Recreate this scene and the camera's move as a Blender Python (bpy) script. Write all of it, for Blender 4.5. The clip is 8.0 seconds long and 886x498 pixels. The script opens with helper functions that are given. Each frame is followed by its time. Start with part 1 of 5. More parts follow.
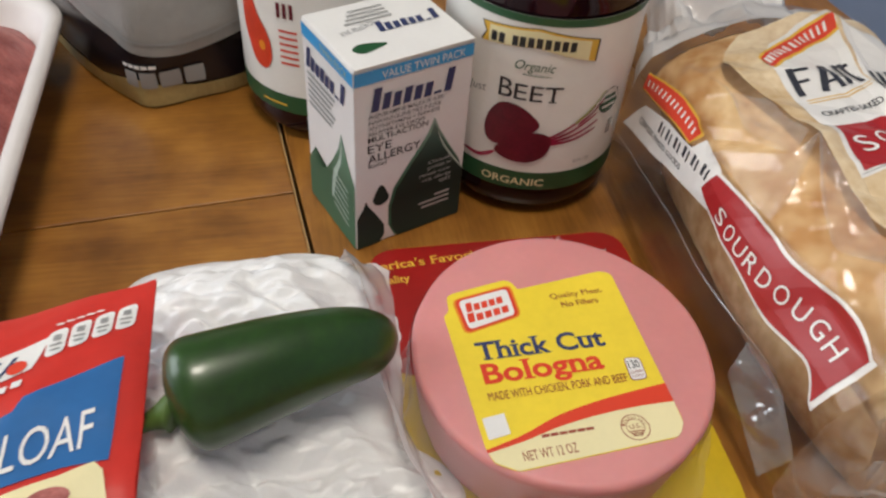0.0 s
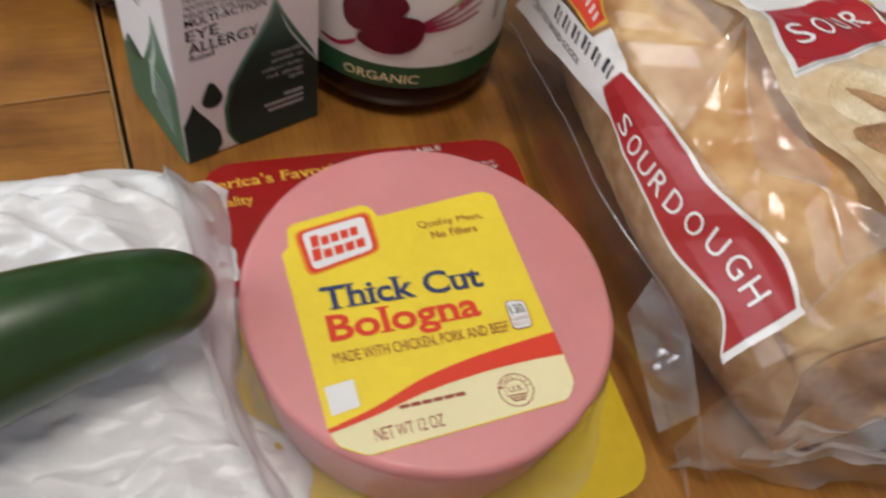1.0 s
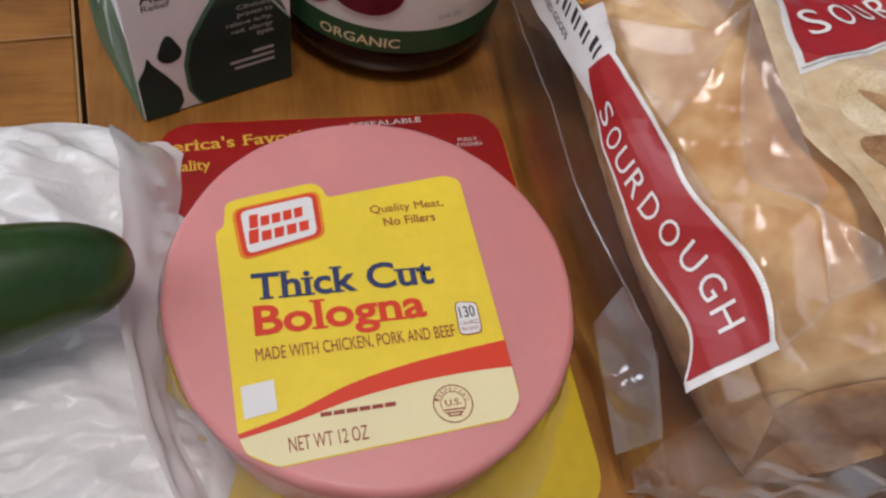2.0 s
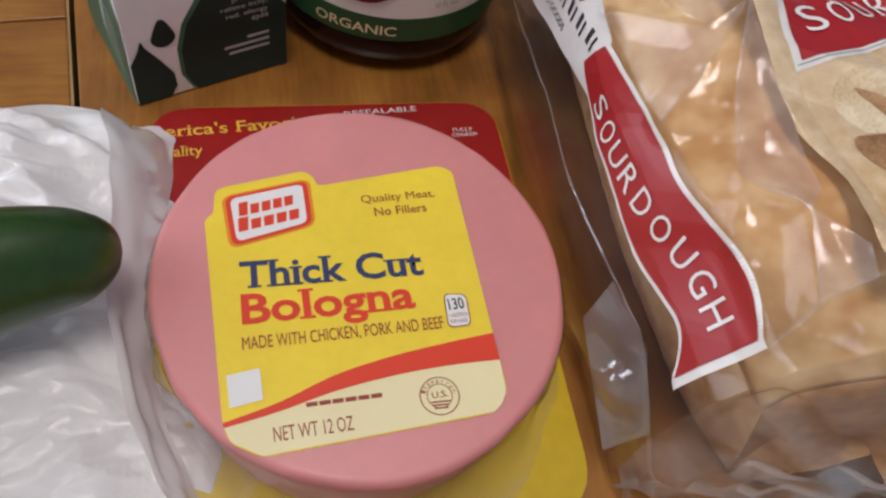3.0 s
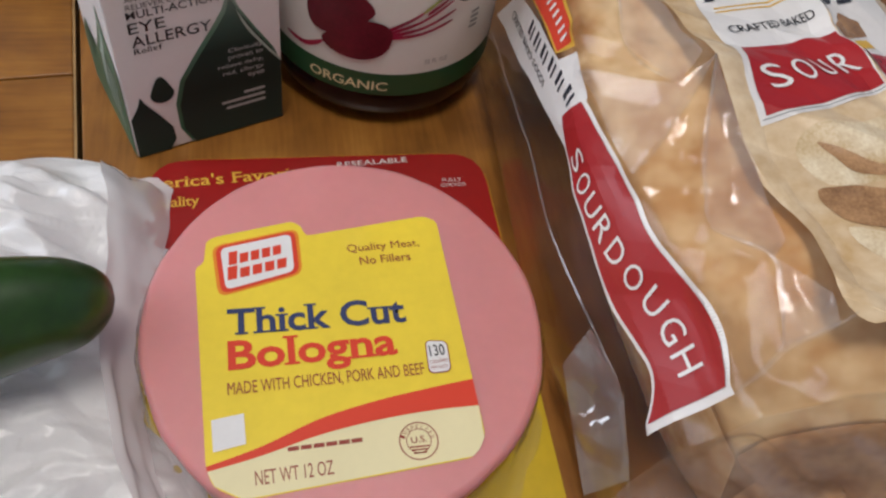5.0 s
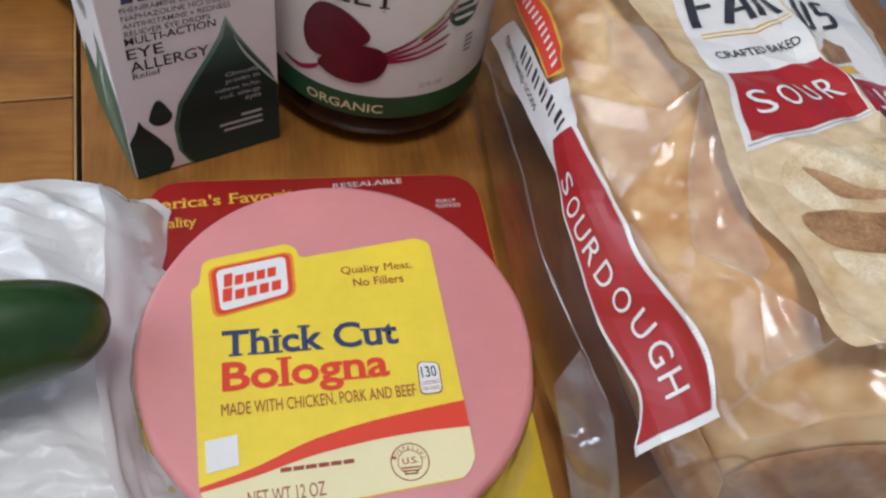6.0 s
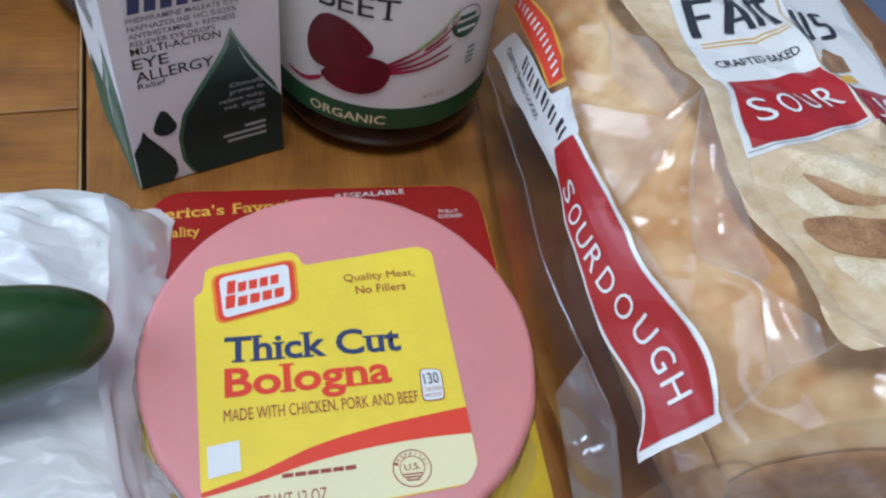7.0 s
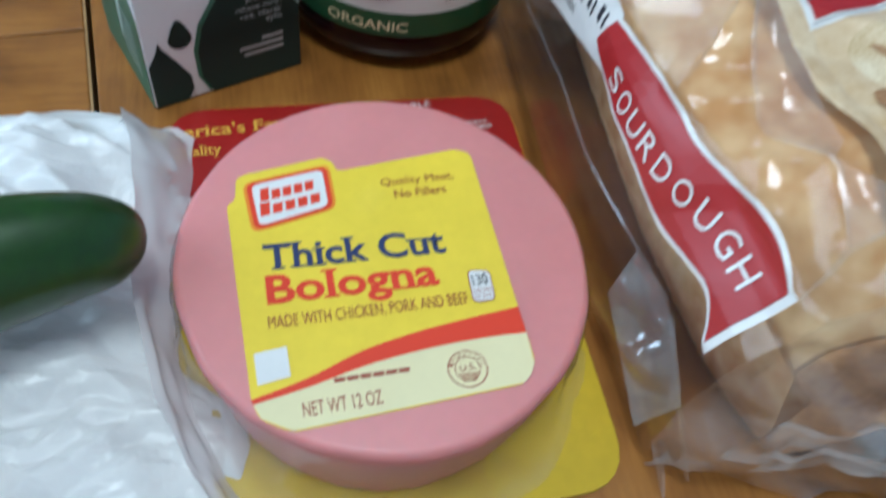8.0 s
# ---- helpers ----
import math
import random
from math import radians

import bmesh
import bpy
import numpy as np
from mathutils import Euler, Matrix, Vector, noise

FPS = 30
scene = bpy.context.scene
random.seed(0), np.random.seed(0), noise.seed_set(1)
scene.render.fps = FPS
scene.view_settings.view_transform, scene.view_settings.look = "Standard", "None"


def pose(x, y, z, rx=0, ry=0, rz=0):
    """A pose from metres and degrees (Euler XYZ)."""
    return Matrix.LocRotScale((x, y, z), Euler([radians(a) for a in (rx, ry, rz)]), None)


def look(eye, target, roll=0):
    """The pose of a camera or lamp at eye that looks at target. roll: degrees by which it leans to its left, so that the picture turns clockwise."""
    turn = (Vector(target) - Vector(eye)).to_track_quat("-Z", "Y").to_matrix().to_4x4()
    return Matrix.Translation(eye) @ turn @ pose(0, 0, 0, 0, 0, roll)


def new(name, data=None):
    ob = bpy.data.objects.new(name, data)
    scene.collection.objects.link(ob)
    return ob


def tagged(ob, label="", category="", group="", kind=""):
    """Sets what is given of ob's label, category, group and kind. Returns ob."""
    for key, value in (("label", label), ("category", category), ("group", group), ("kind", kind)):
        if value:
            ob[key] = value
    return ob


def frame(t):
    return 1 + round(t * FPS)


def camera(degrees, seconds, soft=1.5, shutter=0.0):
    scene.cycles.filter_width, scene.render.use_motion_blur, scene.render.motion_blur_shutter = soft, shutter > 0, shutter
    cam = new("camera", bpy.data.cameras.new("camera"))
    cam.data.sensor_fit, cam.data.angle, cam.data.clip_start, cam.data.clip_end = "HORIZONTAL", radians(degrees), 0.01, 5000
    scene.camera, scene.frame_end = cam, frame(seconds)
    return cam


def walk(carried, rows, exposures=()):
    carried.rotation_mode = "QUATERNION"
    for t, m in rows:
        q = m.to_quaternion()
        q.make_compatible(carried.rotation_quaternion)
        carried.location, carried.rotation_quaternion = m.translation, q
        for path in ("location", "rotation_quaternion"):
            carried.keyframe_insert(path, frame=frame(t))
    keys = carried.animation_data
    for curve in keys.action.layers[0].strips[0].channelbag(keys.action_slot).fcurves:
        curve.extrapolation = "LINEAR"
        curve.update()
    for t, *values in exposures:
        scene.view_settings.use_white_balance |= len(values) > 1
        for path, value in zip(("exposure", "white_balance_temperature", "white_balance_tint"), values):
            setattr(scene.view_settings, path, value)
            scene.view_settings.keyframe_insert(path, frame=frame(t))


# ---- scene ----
import functools

cam = camera(58.8, 8.0, 2.4, 0.4)
# seconds, eye, yaw, pitch and lean
ROWS = [
    (0, -0.0880, -0.1554, 0.2600, -14.16, -44.83, 5.11),
    (0.2, -0.0825, -0.1420, 0.2543, -13.89, -45.91, 5.07),
    (0.5, -0.0818, -0.1247, 0.2475, -19.17, -46.31, 9.37),
    (1, -0.0555, -0.1134, 0.2243, -25.36, -51.48, 12.75),
    (1.5, -0.0268, -0.0960, 0.2201, -22.21, -54.99, 12.42),
    (1.7, -0.0267, -0.0978, 0.2179, -22.44, -55.12, 13.46),
    (2.8, -0.0249, -0.0974, 0.2163, -23.08, -56.30, 15.96),
    (3, -0.0239, -0.0968, 0.2168, -23.19, -56.26, 16.06),
    (3.5, -0.0195, -0.0987, 0.2204, -22.53, -56.10, 15.63),
    (4, -0.0170, -0.1003, 0.2211, -21.58, -55.14, 14.80),
    (4.5, -0.0173, -0.1002, 0.2244, -20.94, -54.31, 13.93),
    (4.7, -0.0175, -0.1004, 0.2242, -20.71, -53.86, 13.82),
    (5.8, -0.0165, -0.1016, 0.2276, -19.93, -52.64, 13.56),
    (6, -0.0154, -0.1012, 0.2288, -19.80, -52.41, 13.27),
    (6.5, -0.0164, -0.0999, 0.2295, -19.68, -51.71, 13.13),
    (7, -0.0158, -0.1043, 0.2275, -19.07, -51.11, 12.73),
    (7.5, -0.0188, -0.1075, 0.2308, -19.58, -51.00, 11.03),
    (8, -0.0275, -0.1086, 0.2082, -20.64, -54.14, 11.81),
]
# seconds, stops, kelvin, tint: the film's camera turns cooler towards the end
EXPOSURES = [(0.0, -0.08, 6350, 8), (0.5, -0.18, 6350, 10), (1.0, -0.14, 6150, 9), (1.5, -0.29, 6050, 13), (3.0, -0.28, 6000, 14), (4.5, -0.29, 6050, 13),
             (6.0, -0.12, 5580, 8), (6.5, -0.04, 5250, 7), (7.0, -0.04, 4930, 4), (7.5, -0.02, 4800, 1), (8.0, -0.03, 4850, -4)]
walk(cam, [(t, pose(x, y, z, 90 + pitch, 0, yaw) @ pose(0, 0, 0, 0, 0, lean)) for t, x, y, z, yaw, pitch, lean in ROWS], EXPOSURES)

# ---- light ----
scene.view_settings.exposure = 0.0
world = bpy.data.worlds.new("sky")
scene.world = world
world.use_nodes = True
sky = world.node_tree.nodes.new("ShaderNodeTexSky")
sky.sky_type, sky.sun_disc, sky.sun_elevation, sky.sun_rotation = "NISHITA", False, radians(35), radians(-70)
world.node_tree.links.new(sky.outputs[0], world.node_tree.nodes["Background"].inputs[0])
world.node_tree.nodes["Background"].inputs[1].default_value = 0.08


def area_lamp(name, m, w, h, watts, color):
    data = bpy.data.lights.new(name, "AREA")
    data.shape, data.size, data.size_y, data.energy, data.color = "RECTANGLE", w, h, watts, color
    lamp = new(name, data)
    lamp.matrix_world = m
    return lamp


area_lamp("window_daylight", look((-1.72, 0.55, 0.80), (0, 0.05, 0)), 1.2, 1.2, 21, (0.92, 0.96, 1.0))
area_lamp("ceiling_lamp_light", look((-0.10, -0.20, 1.60), (-0.10, -0.20, 0)), 0.38, 0.38, 13.5, (1.0, 0.90, 0.78))


# ---- materials ----
def material(name, color, rough=0.5, metal=0.0, vary=0.0, scale=60.0, bump=0.0, bump_scale=200.0, coat=0.0, sub=0.0, second=None):
    """A surface with its colour broken up at two scales and a fine relief."""
    mat = bpy.data.materials.new(name)
    mat.use_nodes = True
    nt, bsdf = mat.node_tree, mat.node_tree.nodes["Principled BSDF"]
    bsdf.inputs["Base Color"].default_value = (*color, 1)
    bsdf.inputs["Roughness"].default_value, bsdf.inputs["Metallic"].default_value = rough, metal
    bsdf.inputs["Coat Weight"].default_value, bsdf.inputs["Coat Roughness"].default_value = coat, 0.12
    if sub:
        bsdf.inputs["Subsurface Weight"].default_value, bsdf.inputs["Subsurface Scale"].default_value = sub, 0.004
    co = nt.nodes.new("ShaderNodeTexCoord")
    if vary or second:
        big, small, mix = nt.nodes.new("ShaderNodeTexNoise"), nt.nodes.new("ShaderNodeTexNoise"), nt.nodes.new("ShaderNodeMath")
        big.inputs["Scale"].default_value, big.inputs["Detail"].default_value = scale, 4
        small.inputs["Scale"].default_value, small.inputs["Detail"].default_value = scale * 9, 3
        for n in (big, small):
            nt.links.new(co.outputs["Object"], n.inputs["Vector"])
        mix.operation, mix.inputs[1].default_value = "MULTIPLY_ADD", 0.45
        nt.links.new(small.outputs[0], mix.inputs[0])
        nt.links.new(big.outputs[0], mix.inputs[2])
        ramp = nt.nodes.new("ShaderNodeValToRGB")
        lo = [c * (1 - vary) for c in color]
        hi = second or [min(1.0, c * (1 + vary)) for c in color]
        ramp.color_ramp.elements[0].position, ramp.color_ramp.elements[1].position = 0.45, 1.0
        ramp.color_ramp.elements[0].color, ramp.color_ramp.elements[1].color = (*lo, 1), (*hi, 1)
        nt.links.new(mix.outputs[0], ramp.inputs[0])
        nt.links.new(ramp.outputs[0], bsdf.inputs["Base Color"])
    if bump:
        n, b = nt.nodes.new("ShaderNodeTexNoise"), nt.nodes.new("ShaderNodeBump")
        n.inputs["Scale"].default_value, n.inputs["Detail"].default_value = bump_scale, 3
        b.inputs["Strength"].default_value, b.inputs["Distance"].default_value = bump, 0.001
        nt.links.new(co.outputs["Object"], n.inputs["Vector"])
        nt.links.new(n.outputs[0], b.inputs["Height"])
        nt.links.new(b.outputs[0], bsdf.inputs["Normal"])
    return mat


def clear_film(name, milk=0.05, rough=0.08, tint=(1, 1, 1), gloss_min=0.04, creases=0.4, crease_scale=60.0):
    """Thin clear plastic: see-through, glossy where it turns away, a little milky."""
    mat = bpy.data.materials.new(name)
    mat.use_nodes = True
    nt = mat.node_tree
    nt.nodes.clear()
    out, clear, gloss, white = (nt.nodes.new("ShaderNode" + n) for n in ("OutputMaterial", "BsdfTransparent", "BsdfGlossy", "BsdfDiffuse"))
    clear.inputs[0].default_value = (*tint, 1)
    gloss.inputs["Roughness"].default_value = rough
    white.inputs[0].default_value = (0.85, 0.85, 0.87, 1)
    m1, m2, face = nt.nodes.new("ShaderNodeMixShader"), nt.nodes.new("ShaderNodeMixShader"), nt.nodes.new("ShaderNodeLayerWeight")
    power, lift = nt.nodes.new("ShaderNodeMath"), nt.nodes.new("ShaderNodeMath")
    power.operation, power.inputs[1].default_value = "POWER", 4.0
    lift.operation, lift.inputs[1].default_value, lift.inputs[2].default_value = "MULTIPLY_ADD", 0.75, gloss_min
    nt.links.new(face.outputs["Facing"], power.inputs[0])
    nt.links.new(power.outputs[0], lift.inputs[0])
    m1.inputs[0].default_value = milk
    nt.links.new(clear.outputs[0], m1.inputs[1])
    nt.links.new(white.outputs[0], m1.inputs[2])
    nt.links.new(lift.outputs[0], m2.inputs[0])
    nt.links.new(m1.outputs[0], m2.inputs[1])
    nt.links.new(gloss.outputs[0], m2.inputs[2])
    nt.links.new(m2.outputs[0], out.inputs[0])
    co, n, b = nt.nodes.new("ShaderNodeTexCoord"), nt.nodes.new("ShaderNodeTexNoise"), nt.nodes.new("ShaderNodeBump")
    n.inputs["Scale"].default_value, n.inputs["Detail"].default_value, n.inputs["Roughness"].default_value = crease_scale, 3, 0.55
    b.inputs["Strength"].default_value, b.inputs["Distance"].default_value = creases, 0.003
    nt.links.new(co.outputs["Object"], n.inputs["Vector"])
    nt.links.new(n.outputs[0], b.inputs["Height"])
    nt.links.new(b.outputs[0], gloss.inputs["Normal"])
    return mat


def wood(name, along):
    """Varnished honey-brown boards with grain along x or y; each board has its own tone."""
    mat = bpy.data.materials.new(name)
    mat.use_nodes = True
    nt, bsdf = mat.node_tree, mat.node_tree.nodes["Principled BSDF"]
    co, mp, info = nt.nodes.new("ShaderNodeTexCoord"), nt.nodes.new("ShaderNodeMapping"), nt.nodes.new("ShaderNodeObjectInfo")
    mp.inputs["Scale"].default_value = (1.2, 14, 14) if along == "x" else (14, 1.2, 14)
    shift = nt.nodes.new("ShaderNodeVectorMath")
    shift.operation = "ADD"
    nt.links.new(co.outputs["Object"], shift.inputs[0])
    nt.links.new(info.outputs["Random"], shift.inputs[1])
    nt.links.new(shift.outputs[0], mp.inputs[0])
    grain, fine, blot = (nt.nodes.new("ShaderNodeTexNoise") for _ in range(3))
    grain.inputs["Scale"].default_value, grain.inputs["Detail"].default_value, grain.inputs["Distortion"].default_value = 4.0, 6, 0.6
    fine.inputs["Scale"].default_value, fine.inputs["Detail"].default_value = 40.0, 4
    blot.inputs["Scale"].default_value, blot.inputs["Detail"].default_value = 38.0, 5
    nt.links.new(mp.outputs[0], grain.inputs["Vector"])
    nt.links.new(mp.outputs[0], fine.inputs["Vector"])
    nt.links.new(shift.outputs[0], blot.inputs["Vector"])
    ramp = nt.nodes.new("ShaderNodeValToRGB")
    e = ramp.color_ramp.elements
    e[0].position, e[0].color = 0.26, (0.175, 0.068, 0.011, 1)
    e[1].position, e[1].color = 0.84, (0.44, 0.205, 0.038, 1)
    e.new(0.52).color = (0.29, 0.120, 0.020, 1)
    add, add2 = nt.nodes.new("ShaderNodeMath"), nt.nodes.new("ShaderNodeMath")
    add.operation = add2.operation = "MULTIPLY_ADD"
    add.inputs[1].default_value, add2.inputs[1].default_value = 0.40, 0.85
    half = nt.nodes.new("ShaderNodeMath")
    half.operation, half.inputs[1].default_value, half.inputs[2].default_value = "MULTIPLY_ADD", 0.55, -0.41
    nt.links.new(grain.outputs[0], half.inputs[0])
    nt.links.new(fine.outputs[0], add.inputs[0])
    nt.links.new(half.outputs[0], add.inputs[2])
    nt.links.new(blot.outputs[0], add2.inputs[0])
    nt.links.new(add.outputs[0], add2.inputs[2])
    nt.links.new(add2.outputs[0], ramp.inputs[0])
    nt.links.new(ramp.outputs[0], bsdf.inputs["Base Color"])
    bsdf.inputs["Roughness"].default_value = 0.34
    bsdf.inputs["Coat Weight"].default_value, bsdf.inputs["Coat Roughness"].default_value = 0.25, 0.25
    b = nt.nodes.new("ShaderNodeBump")
    b.inputs["Strength"].default_value, b.inputs["Distance"].default_value = 0.15, 0.0006
    nt.links.new(fine.outputs[0], b.inputs["Height"])
    nt.links.new(b.outputs[0], bsdf.inputs["Normal"])
    return mat


WOOD_X, WOOD_Y = wood("wood_across", "x"), wood("wood_along", "y")
WOOD_PALE = material("worn_board_edge", (0.36, 0.22, 0.09), 0.5, vary=0.25)
WOOD_DARK = material("dark_gap", (0.03, 0.014, 0.006), 0.8, vary=0.2)
WHITE = material("white_card", (0.80, 0.79, 0.78), 0.45, vary=0.03, bump=0.05)
# white card with the carton front's dimmer, pinkish shade put into its colour
PINKISH = material("dimmed_white_card", (0.78, 0.755, 0.755), 0.38, vary=0.03, bump=0.04)
BLACK = material("black_ink", (0.02, 0.02, 0.022), 0.45)
NAVY = material("navy_ink", (0.032, 0.045, 0.13), 0.45)
BLUE_INK = material("blue_ink", (0.035, 0.12, 0.34), 0.4)
SKY_INK = material("sky_blue_ink", (0.05, 0.33, 0.68), 0.4)
RED_INK = material("orange_red_ink", (0.70, 0.055, 0.022), 0.42)
DEEP_RED = material("deep_red_ink", (0.37, 0.014, 0.018), 0.4, vary=0.06)
YELLOW = material("yellow_label", (0.88, 0.67, 0.045), 0.36, vary=0.07, scale=40, bump=0.03, coat=0.25)
CREAM = material("cream_label", (0.83, 0.75, 0.44), 0.42, vary=0.03)
GOLD_INK = material("gold_ink", (0.75, 0.45, 0.05), 0.45)
ORANGE_INK = material("orange_ink", (0.80, 0.26, 0.02), 0.45)
GREY_INK = material("grey_ink", (0.30, 0.30, 0.30), 0.5)
DARK_GREY = material("dark_grey_ink", (0.09, 0.09, 0.10), 0.5)
PALE_GREY = material("pale_grey_ink", (0.42, 0.43, 0.42), 0.5)
MAROON_INK = material("maroon_ink", (0.30, 0.05, 0.03), 0.5)
CARD_RED = material("red_backing_card", (0.31, 0.012, 0.010), 0.32, vary=0.12, scale=30, bump=0.05)
CARD_YELLOW = material("yellow_backing_card", (0.62, 0.45, 0.02), 0.28, vary=0.12, scale=30, bump=0.05)
GREEN_INK = material("bottle_green_ink", (0.018, 0.085, 0.032), 0.4, vary=0.08)
TEAL_INK = material("grey_green_ink", (0.042, 0.130, 0.085), 0.4, vary=0.35, scale=45)
DARK_DROP = material("dark_grey_green_ink", (0.020, 0.038, 0.031), 0.5, vary=0.5, scale=50)
def printed_fade(mat, stops):
    """Ink that fades from one tone to another up the carton: (height, tone) pairs."""
    nt = mat.node_tree
    co, axes, ramp = nt.nodes.new("ShaderNodeTexCoord"), nt.nodes.new("ShaderNodeSeparateXYZ"), nt.nodes.new("ShaderNodeValToRGB")
    size = nt.nodes.new("ShaderNodeMath")
    size.operation, size.inputs[1].default_value = "MULTIPLY", 10.0
    nt.links.new(co.outputs["Object"], axes.inputs[0])
    nt.links.new(axes.outputs[2], size.inputs[0])
    nt.links.new(size.outputs[0], ramp.inputs[0])
    e = ramp.color_ramp.elements
    e[0].position, e[0].color = stops[0][0] * 10, (*stops[0][1], 1)
    e[1].position, e[1].color = stops[-1][0] * 10, (*stops[-1][1], 1)
    for z, tone in stops[1:-1]:
        e.new(z * 10).color = (*tone, 1)
    nt.links.new(ramp.outputs[0], nt.nodes["Principled BSDF"].inputs["Base Color"])


printed_fade(DARK_DROP, [(0.0, (0.026, 0.046, 0.038)), (0.012, (0.020, 0.036, 0.030)), (0.024, (0.012, 0.024, 0.020)), (0.040, (0.016, 0.034, 0.027)), (0.052, (0.060, 0.105, 0.085)), (0.060, (0.14, 0.20, 0.17))])
printed_fade(TEAL_INK, [(0.0, (0.040, 0.150, 0.085)), (0.030, (0.030, 0.110, 0.065)), (0.048, (0.10, 0.22, 0.15)), (0.060, (0.26, 0.36, 0.30))])
PALE_TEAL = material("pale_green_ink", (0.40, 0.50, 0.44), 0.4, vary=0.25, scale=60)
BOLOGNA = material("pink_bologna", (0.66, 0.27, 0.27), 0.5, vary=0.05, scale=35, bump=0.06, bump_scale=500, coat=0.08, sub=0.25)
GLASS_JUICE = material("dark_beet_juice_glass", (0.014, 0.002, 0.006), 0.10, vary=0.1)
GLASS_JUICE.node_tree.nodes["Principled BSDF"].inputs["Specular IOR Level"].default_value = 0.3
LABEL_WHITE = material("off_white_paper_label", (0.82, 0.80, 0.76), 0.42, vary=0.03, bump=0.05)
DARK_DROP.node_tree.nodes["Principled BSDF"].inputs["Specular IOR Level"].default_value = 0.2
BEET_RED = material("beet_print", (0.13, 0.006, 0.018), 0.4, vary=0.45, scale=70)
STALK = material("beet_stalk_print", (0.34, 0.015, 0.06), 0.42, vary=0.3, scale=90)
LEAF_INK = material("yellow_green_print", (0.34, 0.40, 0.09), 0.45, vary=0.2)
APPLE_RED = material("apple_print", (0.62, 0.05, 0.02), 0.4, vary=0.2, scale=50)
CAP_METAL = material("white_metal_cap", (0.7, 0.7, 0.68), 0.3, metal=0.2)
CRUST = material("golden_bread_crust", (0.76, 0.37, 0.105), 0.75, vary=0.32, scale=13, bump=0.35, bump_scale=130, second=(0.98, 0.75, 0.42))
CRUST.node_tree.nodes["Color Ramp"].color_ramp.elements[0].position = 0.54
CRUST.node_tree.nodes["Color Ramp"].color_ramp.elements[1].position = 0.90
# browner heel, with the front end's shade put into its colour too
CRUST_HEEL = material("darkened_heel_crust", (0.50, 0.19, 0.05), 0.7, vary=0.45, scale=40, bump=0.5, bump_scale=160, second=(0.84, 0.50, 0.22))
CHARCOAL = material("charcoal_ink", (0.03, 0.032, 0.045), 0.4, vary=0.2)
DOUBLED = clear_film("doubled_milky_film", 0.12, 0.16, tint=(0.98, 0.95, 0.95), gloss_min=0.035, creases=0.10, crease_scale=45)
FILM = clear_film("clear_bag_film", 0.02, 0.09, gloss_min=0.03, creases=0.10, crease_scale=45)
FRONT_FILM = clear_film("clear_crushed_film", 0.15, 0.14, gloss_min=0.09, creases=0.4, crease_scale=90)
PACK_FILM = clear_film("clear_blister_film", 0.07, 0.12, gloss_min=0.06, creases=0.15, crease_scale=90)
HAZY = clear_film("hazy_thin_film", 0.60, 0.25, gloss_min=0.05, creases=0.5, crease_scale=70)
FOLD = clear_film("folded_film", 0.10, 0.18, gloss_min=0.08, creases=0.3, crease_scale=120)
PLEAT = clear_film("milky_pleated_film", 0.24, 0.16, gloss_min=0.14, creases=0.4, crease_scale=90)
# the milk paints in the bright reflection on the corner facet
GUSSET = clear_film("doubled_whitened_film", 0.15, 0.12, gloss_min=0.20, creases=0.3, crease_scale=80)
TAIL = clear_film("gathered_film", 0.74, 0.3, gloss_min=0.08, creases=0.5, crease_scale=70)
PHOTO = material("printed_bread_photo", (0.70, 0.45, 0.20), 0.34, vary=0.25, scale=28, bump=0.25, bump_scale=90, second=(0.90, 0.77, 0.56))
PHOTO_CRUMB = material("printed_crumb", (0.72, 0.48, 0.20), 0.38, vary=0.3, scale=110, second=(0.90, 0.80, 0.60))
PHOTO_CRUST = material("printed_crust", (0.34, 0.15, 0.06), 0.38, vary=0.5, scale=130, second=(0.58, 0.34, 0.16))
PAPER_FILM = material("white_printed_film", (0.80, 0.78, 0.76), 0.28, vary=0.04, scale=40)
BAG_WHITE = material("white_produce_bag", (0.83, 0.83, 0.84), 0.34, vary=0.04, scale=40, bump=0.4, bump_scale=260, sub=0.35)
BAG_WHITE.node_tree.nodes["Principled BSDF"].inputs["Subsurface Scale"].default_value = 0.02
BAG_WHITE.node_tree.nodes["Principled BSDF"].inputs["Subsurface Radius"].default_value = (1.0, 1.0, 1.0)
PEPPER = material("dark_green_pepper_skin", (0.016, 0.052, 0.006), 0.36, vary=0.45, scale=30, bump=0.04, coat=0.35)
STEM = material("green_stem", (0.07, 0.13, 0.025), 0.5, vary=0.35, scale=120, bump=0.3)
PACK_RED = material("glossy_red_packet", (0.60, 0.035, 0.025), 0.3, vary=0.10, scale=30, bump=0.15, bump_scale=80)
PACK_BLUE = material("glossy_blue_print", (0.03, 0.14, 0.38), 0.3, vary=0.10, scale=30, bump=0.15, bump_scale=80)
FOAM = material("white_foam", (0.74, 0.70, 0.69), 0.55, vary=0.03, bump=0.15, bump_scale=900)
MEAT = material("raw_ground_meat", (0.34, 0.055, 0.05), 0.45, vary=0.45, scale=90, bump=0.9, bump_scale=260, second=(0.52, 0.17, 0.15))
POUCH_BLACK = material("black_pouch_film", (0.012, 0.008, 0.010), 0.25, vary=0.3, scale=30, bump=0.2, bump_scale=60)
POUCH_WHITE = material("pale_grey_pouch_print", (0.27, 0.26, 0.25), 0.35, vary=0.12, scale=25, bump=0.2, bump_scale=60)
POUCH_CLEAR = material("yellowish_pouch_seal", (0.42, 0.33, 0.14), 0.3, vary=0.2, scale=40)
